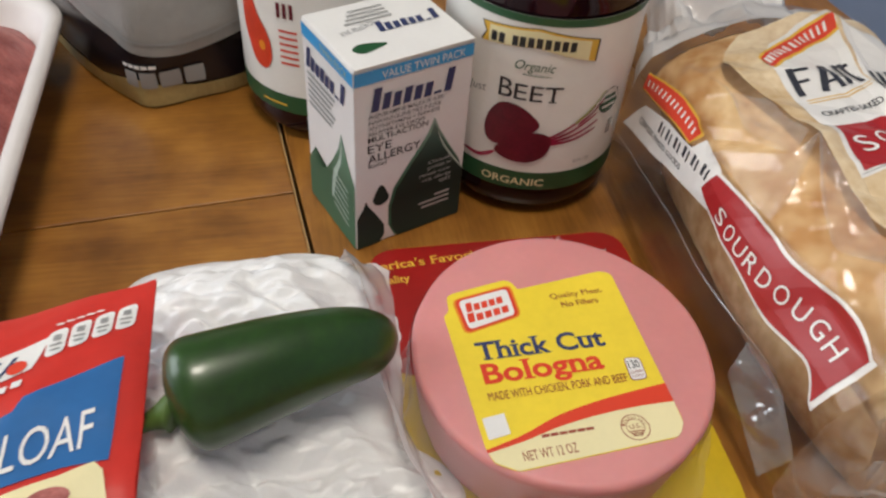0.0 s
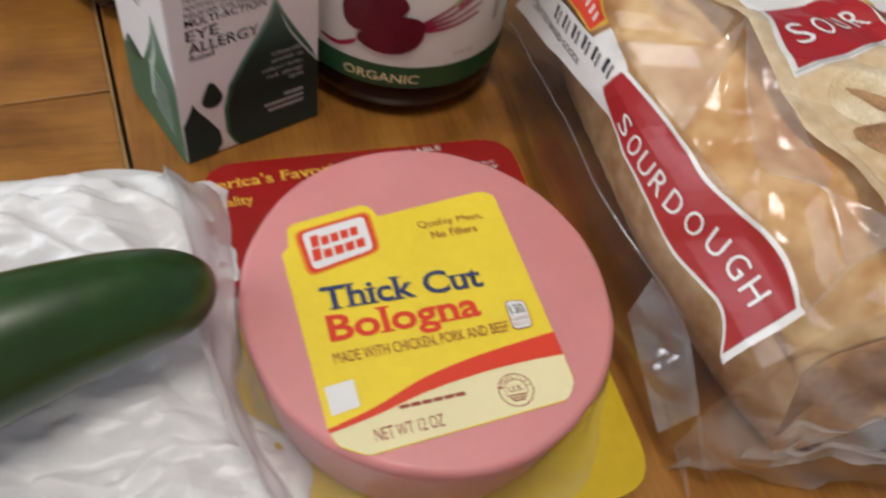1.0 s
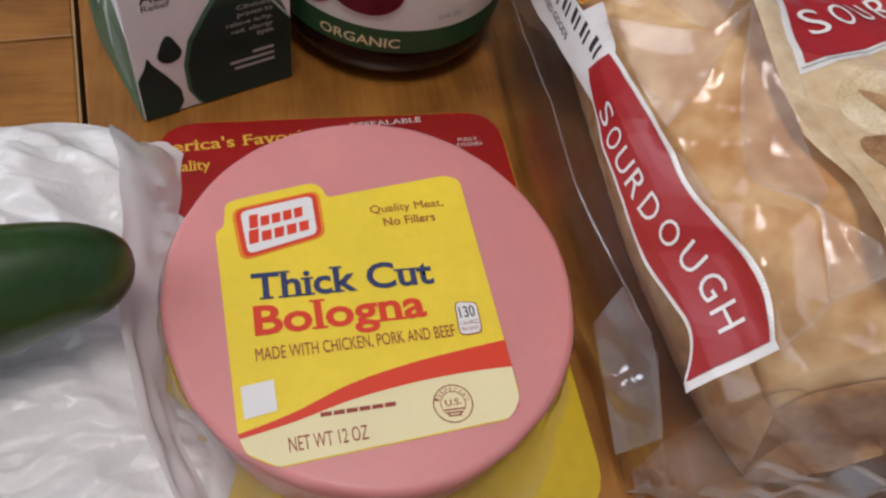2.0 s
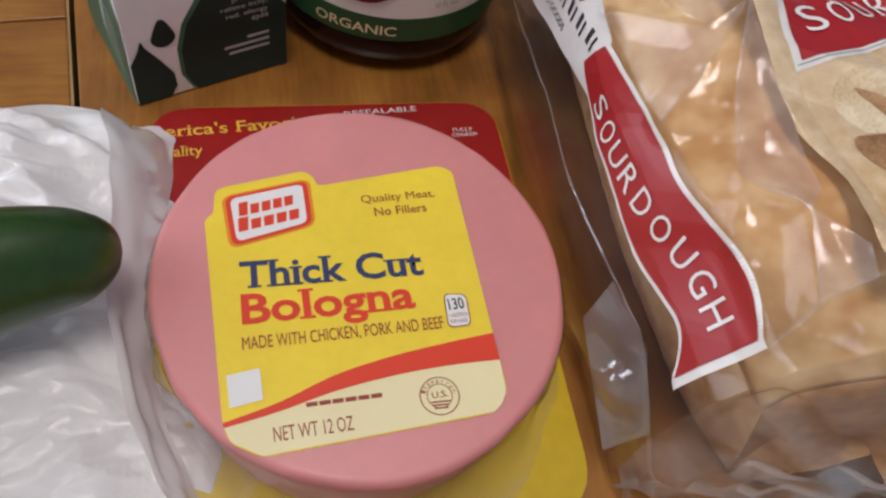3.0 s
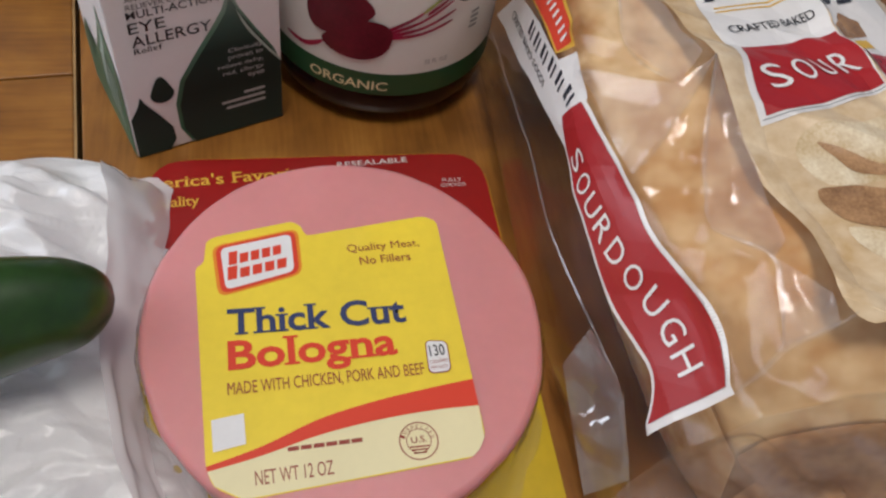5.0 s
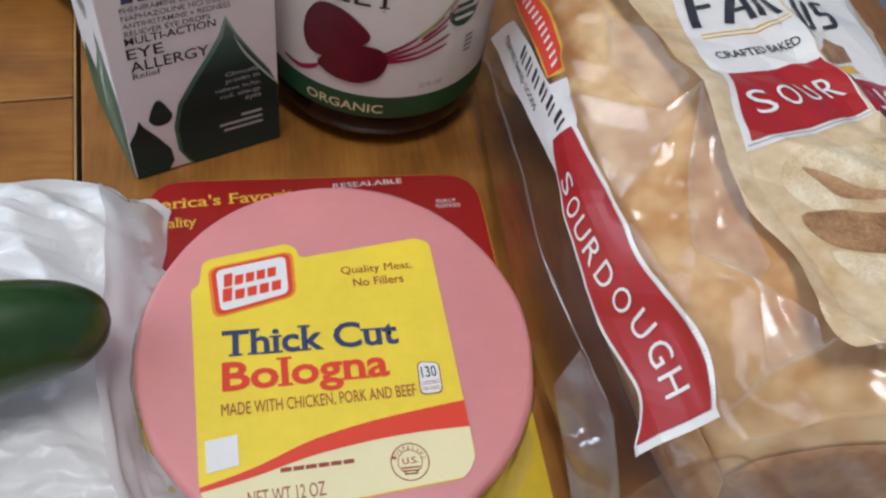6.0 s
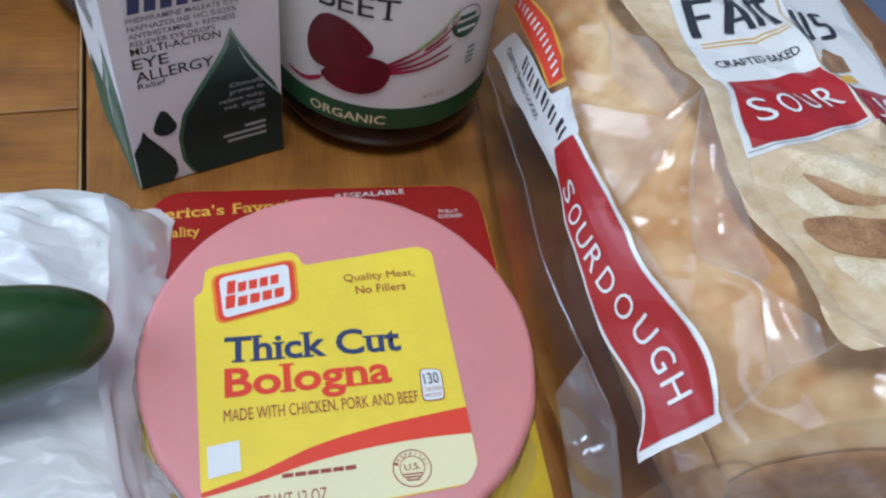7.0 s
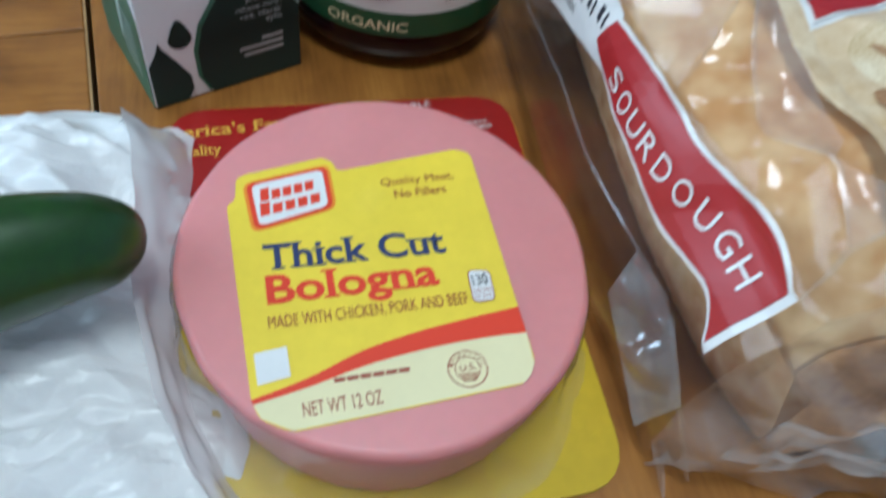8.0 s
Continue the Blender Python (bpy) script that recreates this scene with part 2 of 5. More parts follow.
FRUIT = material("dark_dried_fruit", (0.020, 0.008, 0.012), 0.35, vary=0.4, scale=60, bump=0.4)
FOIL = material("grey_green_foil", (0.07, 0.10, 0.07), 0.22, metal=0.4, vary=0.5, scale=40, bump=0.3, bump_scale=120)
TEAL_BOX = material("teal_carton", (0.10, 0.30, 0.34), 0.5, vary=0.08)
WALL = material("grey_blue_wall_paint", (0.36, 0.42, 0.56), 0.8, vary=0.04, scale=3, bump=0.1)
WALL_PALE = material("warm_white_wall_paint", (0.72, 0.69, 0.64), 0.8, vary=0.04, scale=3, bump=0.1)
CEILING = material("white_ceiling_paint", (0.8, 0.8, 0.78), 0.9, vary=0.03, scale=4)
CARPET = material("grey_blue_carpet", (0.22, 0.26, 0.36), 0.95, vary=0.2, scale=40, bump=0.8, bump_scale=400)
FRAME_PAINT = material("white_window_paint", (0.8, 0.8, 0.8), 0.4, vary=0.02)
LAMP_GLASS = bpy.data.materials.new("lit_lamp_glass")
LAMP_GLASS.use_nodes = True
LAMP_GLASS.node_tree.nodes["Principled BSDF"].inputs["Emission Color"].default_value = (1.0, 0.88, 0.74, 1)
LAMP_GLASS.node_tree.nodes["Principled BSDF"].inputs["Emission Strength"].default_value = 6.0


# ---- mesh helpers ----
def thing(name, label, category, at=(0, 0, 0), group="", kind=""):
    ob = new(name)
    ob.location = at
    ob.empty_display_size = 0.02
    bpy.context.view_layer.update()
    return tagged(ob, label, category, group, kind)


def part(name, bm, mat, parent=None, label="", smooth=False):
    """Links a bmesh, given in world places, as one mesh under its thing."""
    me = bpy.data.meshes.new(name)
    bm.normal_update()
    bm.to_mesh(me)
    bm.free()
    me.materials.append(mat)
    if smooth:
        me.polygons.foreach_set("use_smooth", [True] * len(me.polygons))
    ob = new(name, me)
    if parent:
        root = parent
        place = Matrix.Identity(4)
        while root:
            place = root.matrix_basis.copy() @ place
            root = root.parent
        ob.parent = parent
        me.transform(place.inverted())
    return tagged(ob, label)


def box(x0, y0, z0, x1, y1, z1, bevel=0.0, turn=None):
    bm = bmesh.new()
    bmesh.ops.create_cube(bm, size=1)
    bmesh.ops.scale(bm, vec=(x1 - x0, y1 - y0, z1 - z0), verts=bm.verts)
    bmesh.ops.translate(bm, vec=((x0 + x1) / 2, (y0 + y1) / 2, (z0 + z1) / 2), verts=bm.verts)
    if bevel:
        bmesh.ops.bevel(bm, geom=bm.edges[:], offset=bevel, segments=2, affect="EDGES", profile=0.5)
    if turn:
        bmesh.ops.transform(bm, matrix=turn, verts=bm.verts)
    return bm


def grid(nu, nv, place, close_u=False):
    """A sheet of nu x nv points; place(i, j) gives each."""
    bm = bmesh.new()
    vs = [[bm.verts.new(place(i, j)) for j in range(nv)] for i in range(nu)]
    for i in range(nu if close_u else nu - 1):
        for j in range(nv - 1):
            k = (i + 1) % nu
            bm.faces.new((vs[i][j], vs[k][j], vs[k][j + 1], vs[i][j + 1]))
    return bm


def lathe(profile, cx, cy, seg=72, ex=1.0, ey=1.0):
    """Turned round an upright axis from (radius, height) pairs; the ends are closed."""
    bm = grid(seg, len(profile), lambda i, j: (cx + ex * profile[j][0] * math.cos(2 * math.pi * i / seg), cy + ey * profile[j][0] * math.sin(2 * math.pi * i / seg), profile[j][1]), True)
    bmesh.ops.remove_doubles(bm, verts=bm.verts, dist=1e-6)
    bmesh.ops.holes_fill(bm, edges=bm.edges[:])
    return bm


def rounded(pts, each=5, closed=True):
    """A smooth line through the points (Catmull-Rom)."""
    p, out, n = [np.array(q, float) for q in pts], [], len(pts)
    for i in range(n if closed else n - 1):
        a, b, c, d = (p[(i + k) % n] if closed else p[min(max(i + k, 0), n - 1)] for k in (-1, 0, 1, 2))
        for s in range(each):
            t = s / each
            out.append(0.5 * (2 * b + (c - a) * t + (2 * a - 5 * b + 4 * c - d) * t * t + (3 * b - a - 3 * c + d) * t ** 3))
    return out if closed else out + [p[-1]]


def chamfered(pts, r, seg=4):
    """A polygon with its corners rounded to r."""
    out, n = [], len(pts)
    for i in range(n):
        a, b, c = (np.array(pts[(i + k) % n], float) for k in (-1, 0, 1))
        u, v = a - b, c - b
        k = min(r, 0.45 * np.linalg.norm(u), 0.45 * np.linalg.norm(v))
        p, q = b + u / np.linalg.norm(u) * k, b + v / np.linalg.norm(v) * k
        out += [(1 - t) ** 2 * p + 2 * t * (1 - t) * b + t * t * q for t in np.linspace(0, 1, seg + 1)]
    return out


def rect(u0, v0, u1, v1):
    return [(u0, v0), (u1, v0), (u1, v1), (u0, v1)]


def ring(cx, cy, rx, ry=None, n=32):
    return [(cx + rx * math.cos(2 * math.pi * i / n), cy + (ry or rx) * math.sin(2 * math.pi * i / n)) for i in range(n)]


def droplet(cx, base, top, w, n=32):
    """A drop with its point up."""
    out, r = [], w / 2
    for i in range(n):
        a = 2 * math.pi * i / n
        y = base + r - r * math.cos(a)
        up = max(0.0, -math.cos(a))
        out.append((cx + r * math.sin(a) * (1 - 0.25 * up), y + (top - base - 2 * r) * up ** 2.2))
    return out


def drape(bm, spot, lift, fine):
    """Lays a flat bmesh (u, v) on a surface, cut fine enough to follow it."""
    bmesh.ops.triangulate(bm, faces=bm.faces[:])
    if fine:
        for _ in range(7):
            long = [e for e in bm.edges if e.calc_length() > fine]
            if not long:
                break
            bmesh.ops.subdivide_edges(bm, edges=long, cuts=1)
            bmesh.ops.triangulate(bm, faces=[f for f in bm.faces if len(f.verts) > 3])
    for v in bm.verts:
        v.co = spot(v.co.x, v.co.y, lift + v.co.z)
    return bm


def print_shape(name, pts, spot, lift, mat, parent, fine=0.0, label=""):
    bm = bmesh.new()
    bm.faces.new([bm.verts.new((float(p[0]), float(p[1]), 0)) for p in pts])
    return part(name, drape(bm, spot, lift, fine), mat, parent, label)


def print_shapes(name, many, spot, lift, mat, parent, fine=0.0, label=""):
    for pts in many:
        print_shape(name, pts, spot, lift, mat, parent, fine, label)


def print_ring(name, cx, cy, r0, r1, spot, lift, mat, parent, fine=0.0, n=40):
    bm = bmesh.new()
    inner, outer = ([bm.verts.new((cx + r * math.cos(2 * math.pi * i / n), cy + r * math.sin(2 * math.pi * i / n), 0)) for i in range(n)] for r in (r0, r1))
    for i in range(n):
        j = (i + 1) % n
        bm.faces.new((inner[i], outer[i], outer[j], inner[j]))
    return part(name, drape(bm, spot, lift, fine), mat, parent)


def letters(body, bold=0.0, spacing=1.0):
    """The flat mesh of a line of type in the built-in font."""
    cu = bpy.data.curves.new("type", "FONT")
    cu.body, cu.offset, cu.space_character, cu.resolution_u = body, bold, spacing, 3
    ob = bpy.data.objects.new("type", cu)
    scene.collection.objects.link(ob)
    bpy.context.view_layer.update()
    me = bpy.data.meshes.new_from_object(ob.evaluated_get(bpy.context.evaluated_depsgraph_get()))
    bm = bmesh.new()
    bm.from_mesh(me)
    bpy.data.objects.remove(ob)
    bpy.data.curves.remove(cu)
    bpy.data.meshes.remove(me)
    return bm


def seriffed(body, bold):
    """Type with slab serifs at the stems' ends."""
    bm = letters(body, bold)
    probe = {}
    for ch in "xTh":
        q = letters(ch, bold)
        probe[ch] = (min(v.co.y for v in q.verts), max(v.co.y for v in q.verts))
        q.free()
    tris = []
    bmesh.ops.triangulate(bm, faces=bm.faces[:])
    for f in bm.faces:
        tris.append([(v.co.x, v.co.y) for v in f.verts])

    def spans(y):
        cuts = []
        for t in tris:
            xs = [a[0] + (b[0] - a[0]) * (y - a[1]) / (b[1] - a[1]) for a, b in ((t[0], t[1]), (t[1], t[2]), (t[2], t[0])) if (a[1] - y) * (b[1] - y) < 0]
            if len(xs) == 2:
                cuts.append((min(xs), max(xs)))
        out = []
        for a, b in sorted(cuts):
            if out and a <= out[-1][1] + 1e-4:
                out[-1][1] = max(b, out[-1][1])
            else:
                out.append([a, b])
        return out
    tall = 0.055
    tops = [probe["x"][1], probe["h"][1]] + ([probe["T"][1]] if abs(probe["T"][1] - probe["h"][1]) > 0.08 else [])
    for y, way in [(probe["x"][0], 1)] + [(q, -1) for q in tops]:
        near, far, past = spans(y + way * 0.012), spans(y + way * 0.09), spans(y - way * 0.025)
        for a, b in near:
            if any(c < (a + b) / 2 < d for c, d in past):
                continue
            for c, d in far:
                if abs(a - c) < 0.035 and abs(b - d) < 0.035 and b - a < 0.26:
                    e = 0.075
                    vs = [bm.verts.new((px, py, 0.00005)) for px, py in ((a - e, y), (b + e, y), (b + e, y + way * tall), (a - e, y + way * tall))]
                    bm.faces.new(vs if way > 0 else vs[::-1])
    return bm


def print_text(body, u0, v0, width, height, spot, lift, mat, parent, bold=0.0, angle=0.0, lean=0.0, spacing=1.0, fine=0.0, arch=None, name="lettering", serif=False):
    """A line of type, its lower left corner at (u0, v0), stretched to width and height, turned by degrees."""
    bm = seriffed(body, bold) if serif else letters(body, bold, spacing)
    xs, ys = [v.co.x for v in bm.verts], [v.co.y for v in bm.verts]
    sx, sy = width / (max(xs) - min(xs)), height / (max(ys) - min(ys))
    c, s, x0, y0 = math.cos(radians(angle)), math.sin(radians(angle)), min(xs), min(ys)
    for v in bm.verts:
        x, y = (v.co.x - x0) * sx, (v.co.y - y0) * sy
        x += lean * y
        if arch:
            y += arch * (1 - (2 * x / width - 1) ** 2)
        v.co = (u0 + c * x - s * y, v0 + s * x + c * y, v.co.z)
    return part(name, drape(bm, spot, lift, fine), mat, parent)


def flat(origin, right, up):
    o, r, u = Vector(origin), Vector(right).normalized(), Vector(up).normalized()
    n = r.cross(u)
    return lambda a, b, h: o + r * a + u * b + n * h


def round_wall(cx, cy, r, middle):
    """Round an upright cylinder: u runs along it from the angle middle (degrees from the side that faces -y), v is the height."""
    def spot(u, v, h):
        a = radians(middle) + u / r
        return Vector((cx + (r + h) * math.sin(a), cy - (r + h) * math.cos(a), v))
    return spot


def wobble(x, y, z, f):
    return noise.noise(Vector((x * f, y * f, z * f)))


def crumple(x, y, z, f):
    """Sharp folds: a ridged noise, 0 to 1."""
    return 1 - abs(noise.noise(Vector((x * f + 5.2, y * f + 1.3, z * f + 8.1)))) * 2


def facets(u, v, cell, seed):
    """Flat facets with sharp creases between them, -1 to 1: heights at the corners of a lattice of triangles."""
    x, y = u / cell + 0.5 * v / cell, v / cell * 0.866
    x += 0.25 * noise.noise(Vector((x * 0.7, y * 0.7, seed)))
    i, j = math.floor(x), math.floor(y)
    f, g = x - i, y - j

    def tall(a, b):
        return noise.cell(Vector((a * 1.37 + 0.5, b * 2.11 + 0.5, seed * 3.7 + 0.5))) * 2 - 1
    if f + g < 1:
        return tall(i, j) * (1 - f - g) + tall(i + 1, j) * f + tall(i, j + 1) * g
    return tall(i + 1, j + 1) * (f + g - 1) + tall(i + 1, j) * (1 - g) + tall(i, j + 1) * (1 - f)


# ---- room ----
X0, X1, Y0, Y1, Z0, Z1 = -1.80, 1.25, -1.70, 2.10, -0.75, 1.70


def shell(name, mat, boxes, label, category):
    bm = bmesh.new()
    for b in boxes:
        piece = box(*b)
        me = bpy.data.meshes.new("piece")
        piece.to_mesh(me)
        piece.free()
        bm.from_mesh(me)
        bpy.data.meshes.remove(me)
    return tagged(part(name, bm, mat), label, category, kind="structure")


shell("floor", CARPET, [(X0, Y0, Z0 - 0.1, X1, Y1, Z0)], "grey-blue carpeted floor below the table", "floor")
shell("ceiling", CEILING, [(X0, Y0, Z1, X1, Y1, Z1 + 0.1)], "plain white painted ceiling", "ceiling")
shell("wall_east", WALL, [(X1, Y0, Z0, X1 + 0.12, Y1, Z1)], "plain grey-blue painted wall beside the table", "wall")
shell("wall_north", WALL_PALE, [(X0 - 0.12, Y1, Z0, X1 + 0.12, Y1 + 0.12, Z1)], "plain warm white painted wall", "wall")
shell("wall_south", WALL_PALE, [(X0 - 0.12, Y0 - 0.12, Z0, X1 + 0.12, Y0, Z1)], "plain warm white painted wall", "wall")
WY0, WY1, WZ0, WZ1 = -0.15, 1.25, 0.05, 1.40
shell("wall_west", WALL_PALE, [(X0 - 0.12, Y0, Z0, X0, WY0, Z1), (X0 - 0.12, WY1, Z0, X0, Y1, Z1), (X0 - 0.12, WY0, Z0, X0, WY1, WZ0), (X0 - 0.12, WY0, WZ1, X0, WY1, Z1)], "plain warm white wall with a window opening", "wall")
win = thing("window_1", "white painted window with daylight behind it", "window", (X0, (WY0 + WY1) / 2, WZ0), kind="structure")
for b in ((WY0, WZ0, WY1, WZ0 + 0.05), (WY0, WZ1 - 0.05, WY1, WZ1), (WY0, WZ0 + 0.05, WY0 + 0.05, WZ1 - 0.05), (WY1 - 0.05, WZ0 + 0.05, WY1, WZ1 - 0.05), ((WY0 + WY1) / 2 - 0.02, WZ0 + 0.05, (WY0 + WY1) / 2 + 0.02, WZ1 - 0.05)):
    part("window_frame", box(X0 - 0.08, b[0], b[1], X0 - 0.03, b[2], b[3], 0.004), FRAME_PAINT, win)
lamp = thing("ceiling_light", "round frosted ceiling lamp, switched on", "lamp", (-0.10, -0.20, 1.70))
part("base", lathe([(0.001, 1.699), (0.13, 1.699), (0.13, 1.685), (0.001, 1.685)], -0.10, -0.20, 40), FRAME_PAINT, lamp)
part("shade", lathe([(0.19, 1.685), (0.19, 1.66), (0.16, 1.635), (0.08, 1.622), (0.001, 1.62)], -0.10, -0.20, 40), LAMP_GLASS, lamp, smooth=True)

# ---- table ----
SKEW = 6.0
TT = pose(0, 0, 0, 0, 0, SKEW)
table = thing("table", "varnished honey-brown wooden table top made of boards", "table")
GAP = -0.0735
edges_y = [-0.62, -0.45, -0.275, -0.125, 0.010, 0.155, 0.325, 0.50, 0.68, 0.86]
for a, b in zip(edges_y, edges_y[1:]):
    part("board", box(-0.86, a + 0.0004, -0.030, GAP - 0.0012, b - 0.0004, 0.0, 0.0007, TT), WOOD_X, table)
for a, b in ((GAP + 0.0014, 0.150), (0.1506, 0.337)):
    part("board", box(a, -0.62, -0.030, b, 0.86, 0.0, 0.0009, TT), WOOD_Y, table)
part("worn_edge", box(GAP - 0.0012, -0.62, -0.012, GAP - 0.0003, 0.86, -0.0003, 0, TT), WOOD_PALE, table, "pale worn edge along the gap between boards")
part("under_board", box(-0.84, -0.60, -0.050, 0.32, 0.84, -0.0305, 0.002, TT), WOOD_DARK, table)
for x, y in ((-0.80, -0.56), (0.29, -0.56), (-0.80, 0.80), (0.29, 0.80)):
    part("leg", box(x - 0.035, y - 0.035, Z0 + 0.001, x + 0.035, y + 0.035, -0.0505, 0.004, TT), WOOD_Y, table)

# ---- bologna pack ----
PX, PY, PR, TOP = 0.001, 0.008, 0.0552, 0.0373
pack = thing("bologna_pack", "round pink bologna sealed on a red and yellow card", "packaged meat", (PX, PY, 0))
card = chamfered(rect(-0.0605, -0.053, 0.0625, 0.0995), 0.016, 6)


def slab(pts, z0, z1):
    bm = bmesh.new()
    lo, hi = [bm.verts.new((p[0], p[1], z0)) for p in pts], [bm.verts.new((p[0], p[1], z1)) for p in pts]
    bm.faces.new(hi)
    bm.faces.new(lo[::-1])
    for i in range(len(pts)):
        j = (i + 1) % len(pts)
        bm.faces.new((lo[i], lo[j], hi[j], hi[i]))
    return bm


part("backing_card", slab(card, 0.0004, 0.0016), CARD_YELLOW, pack, "glossy yellow card backing")
flat_card = flat((0, 0, 0.0016), (1, 0, 0), (0, 1, 0))
red_top = chamfered([(-0.0602, 0.028), (0.0622, 0.018), (0.0622, 0.0992), (-0.0602, 0.0992)], 0.015, 6)
print_shape("red_print", red_top, flat_card, 0.0002, CARD_RED, pack)
print_text("America's Favorite", -0.0680, 0.0850, 0.064, 0.0052, flat_card, 0.0004, GOLD_INK, pack, 0.01, 4, serif=True)
print_text("Quality", -0.0595, 0.0755, 0.017, 0.0058, flat_card, 0.0004, GOLD_INK, pack, 0.01, 4, serif=True)
print_text("RESEALABLE", 0.0065, 0.0935, 0.0265, 0.0024, flat_card, 0.0004, WHITE, pack, 0.0, 4)
print_text("FULLY", 0.0450, 0.0850, 0.0075, 0.0016, flat_card, 0.0004, WHITE, pack, 0.0, 2)
print_text("COOKED", 0.0442, 0.0825, 0.0095, 0.0016, flat_card, 0.0004, WHITE, pack, 0.0, 2)
seg, prof = 120, [(0.001, 0.002), (0.0500, 0.002), (0.0512, 0.004), (0.0522, 0.012), (0.0538, 0.024), (0.0553, 0.0345), (0.0549, 0.0362), (0.0540, 0.0371), (0.0530, TOP), (0.001, TOP)]
bm = lathe(prof, PX, PY, seg, 0.99, 1.03)
for v in bm.verts:
    a = math.atan2(v.co.y - PY, v.co.x - PX)
    if v.co.z < 0.0369:
        k = 0.0006 * wobble(math.cos(a), math.sin(a), v.co.z * 20, 2.5) + 0.0004 * wobble(math.cos(a), math.sin(a), v.co.z * 8, 9)
        v.co.x, v.co.y = v.co.x + k * math.cos(a), v.co.y + k * math.sin(a)
part("bologna", bm, BOLOGNA, pack, "round stack of pink sliced bologna", True)
film_prof = [(0.0650, 0.0022), (0.0622, 0.0040), (0.0598, 0.008), (0.0580, 0.014), (0.0568, 0.021), (0.0562, 0.028), (0.0559, 0.0325), (0.0557, 0.0345)]
bm = grid(seg, len(film_prof), lambda i, j: (PX + 0.99 * film_prof[j][0] * math.cos(2 * math.pi * i / seg), PY + 1.03 * film_prof[j][0] * math.sin(2 * math.pi * i / seg), film_prof[j][1]), True)
for v in bm.verts:
    a = math.atan2(v.co.y - PY, v.co.x - PX)
    flare = max(0.0, 1 - v.co.z / 0.034)
    side = 0.55 + 0.45 * max(0.0, -math.sin(a + 0.25))
    k = 0.0009 * crumple(math.cos(a), math.sin(a), v.co.z * 6, 6) * (1 if v.co.z < 0.034 else 0.2) + flare * (0.0030 * (abs(math.sin(a * 9 + 1.2 * math.sin(a * 4))) - 0.6) - 0.0075 * (1 - side))
    v.co.x, v.co.y = v.co.x + k * math.cos(a), v.co.y + k * math.sin(a)
part("blister_film", bm, PACK_FILM, pack, "clear plastic blister round the meat", True)
top = flat((0, 0, TOP), (1, 0, 0), (0, 1, 0))
outline = chamfered([(-0.0395, 0.0270), (-0.0372, 0.0288), (-0.0367, 0.0360), (-0.0345, 0.0375), (-0.0125, 0.0420), (-0.0098, 0.0400), (-0.0090, 0.0365), (0.0265, 0.0420), (0.0305, 0.0400), (0.0325, -0.0290), (0.0285, -0.0345), (-0.0275, -0.0390), (-0.0345, -0.0350), (-0.0362, -0.0300)], 0.0018, 3)
stick = print_shape("label", outline, top, 0.0002, YELLOW, pack, label="yellow paper label on the meat")
swoosh_top = rounded([(-0.0362, -0.0300), (-0.0230, -0.0262), (-0.0090, -0.0206), (0.0060, -0.0170), (0.0200, -0.0148), (0.0320, -0.0132)], 6, False)
swoosh_low = rounded([(0.0322, -0.0208), (0.0200, -0.0210), (0.0060, -0.0222), (-0.0090, -0.0247), (-0.0230, -0.0285), (-0.0358, -0.0312)], 6, False)
print_shape("cream_panel", swoosh_low + [(-0.0342, -0.0348), (-0.0275, -0.0387), (0.0283, -0.0342), (0.0303, -0.0325), (0.0321, -0.0295)][::1], top, 0.0003, CREAM, stick)
print_shape("red_swoosh", swoosh_top + swoosh_low, top, 0.0004, RED_INK, stick)
badge = [(-0.0342, 0.0338), (-0.0118, 0.0385), (-0.0113, 0.0237), (-0.0325, 0.0180)]


def inset(pts, k):
    c = sum(np.array(p) for p in pts) / len(pts)
    return [c + (np.array(p) - c) * k for p in pts]


print_shape("badge_border", chamfered(inset(badge, 1.08), 0.003), top, 0.0003, ORANGE_INK, stick)
print_shape("badge_red", chamfered(badge, 0.0025), top, 0.0004, RED_INK, stick)
print_shape("badge_white", chamfered(inset(badge, 0.88), 0.002), top, 0.0005, WHITE, stick)
for u0, v0, w in ((-0.0305, 0.0272, 0.0160), (-0.0308, 0.0222, 0.0178)):
    print_shapes("brand_bar", [[(u0 + w * k, v0 + w * k * 0.22), (u0 + w * k + w * 0.14, v0 + w * (k + .14) * 0.22), (u0 + w * k + w * 0.15, v0 + w * (k + .15) * 0.22 + h), (u0 + w * k, v0 + w * k * 0.22 + h)] for k, h in ((0, 0.0044), (0.19, 0.0032), (0.38, 0.0032), (0.57, 0.0032), (0.76, 0.0032))], top, 0.0006, RED_INK, stick)
print_text("Thick Cut", -0.0310, 0.0050, 0.0478, 0.0082, top, 0.0004, NAVY, stick, 0.022, 0.5, serif=True)
print_text("Bologna", -0.0308, -0.0078, 0.0440, 0.0112, top, 0.0004, RED_INK, stick, 0.024, 1.2, serif=True)
print_text("MADE WITH CHICKEN, PORK AND BEEF", -0.0310, -0.0126, 0.0505, 0.0040, top, 0.0005, MAROON_INK, stick, 0.0, 1.5)
print_text("Quality Meat,", 0.0028, 0.0290, 0.0212, 0.0034, top, 0.0004, MAROON_INK, stick, 0.0, 3)
print_text("No Fillers", 0.0060, 0.0252, 0.0148, 0.0028, top, 0.0004, MAROON_INK, stick, 0.006, 3)
print_shape("calorie_tab", chamfered([(0.0205, -0.0108), (0.0268, -0.0106), (0.0270, -0.0012), (0.0208, -0.0006)], 0.0018), top, 0.0004, MAROON_INK, stick)
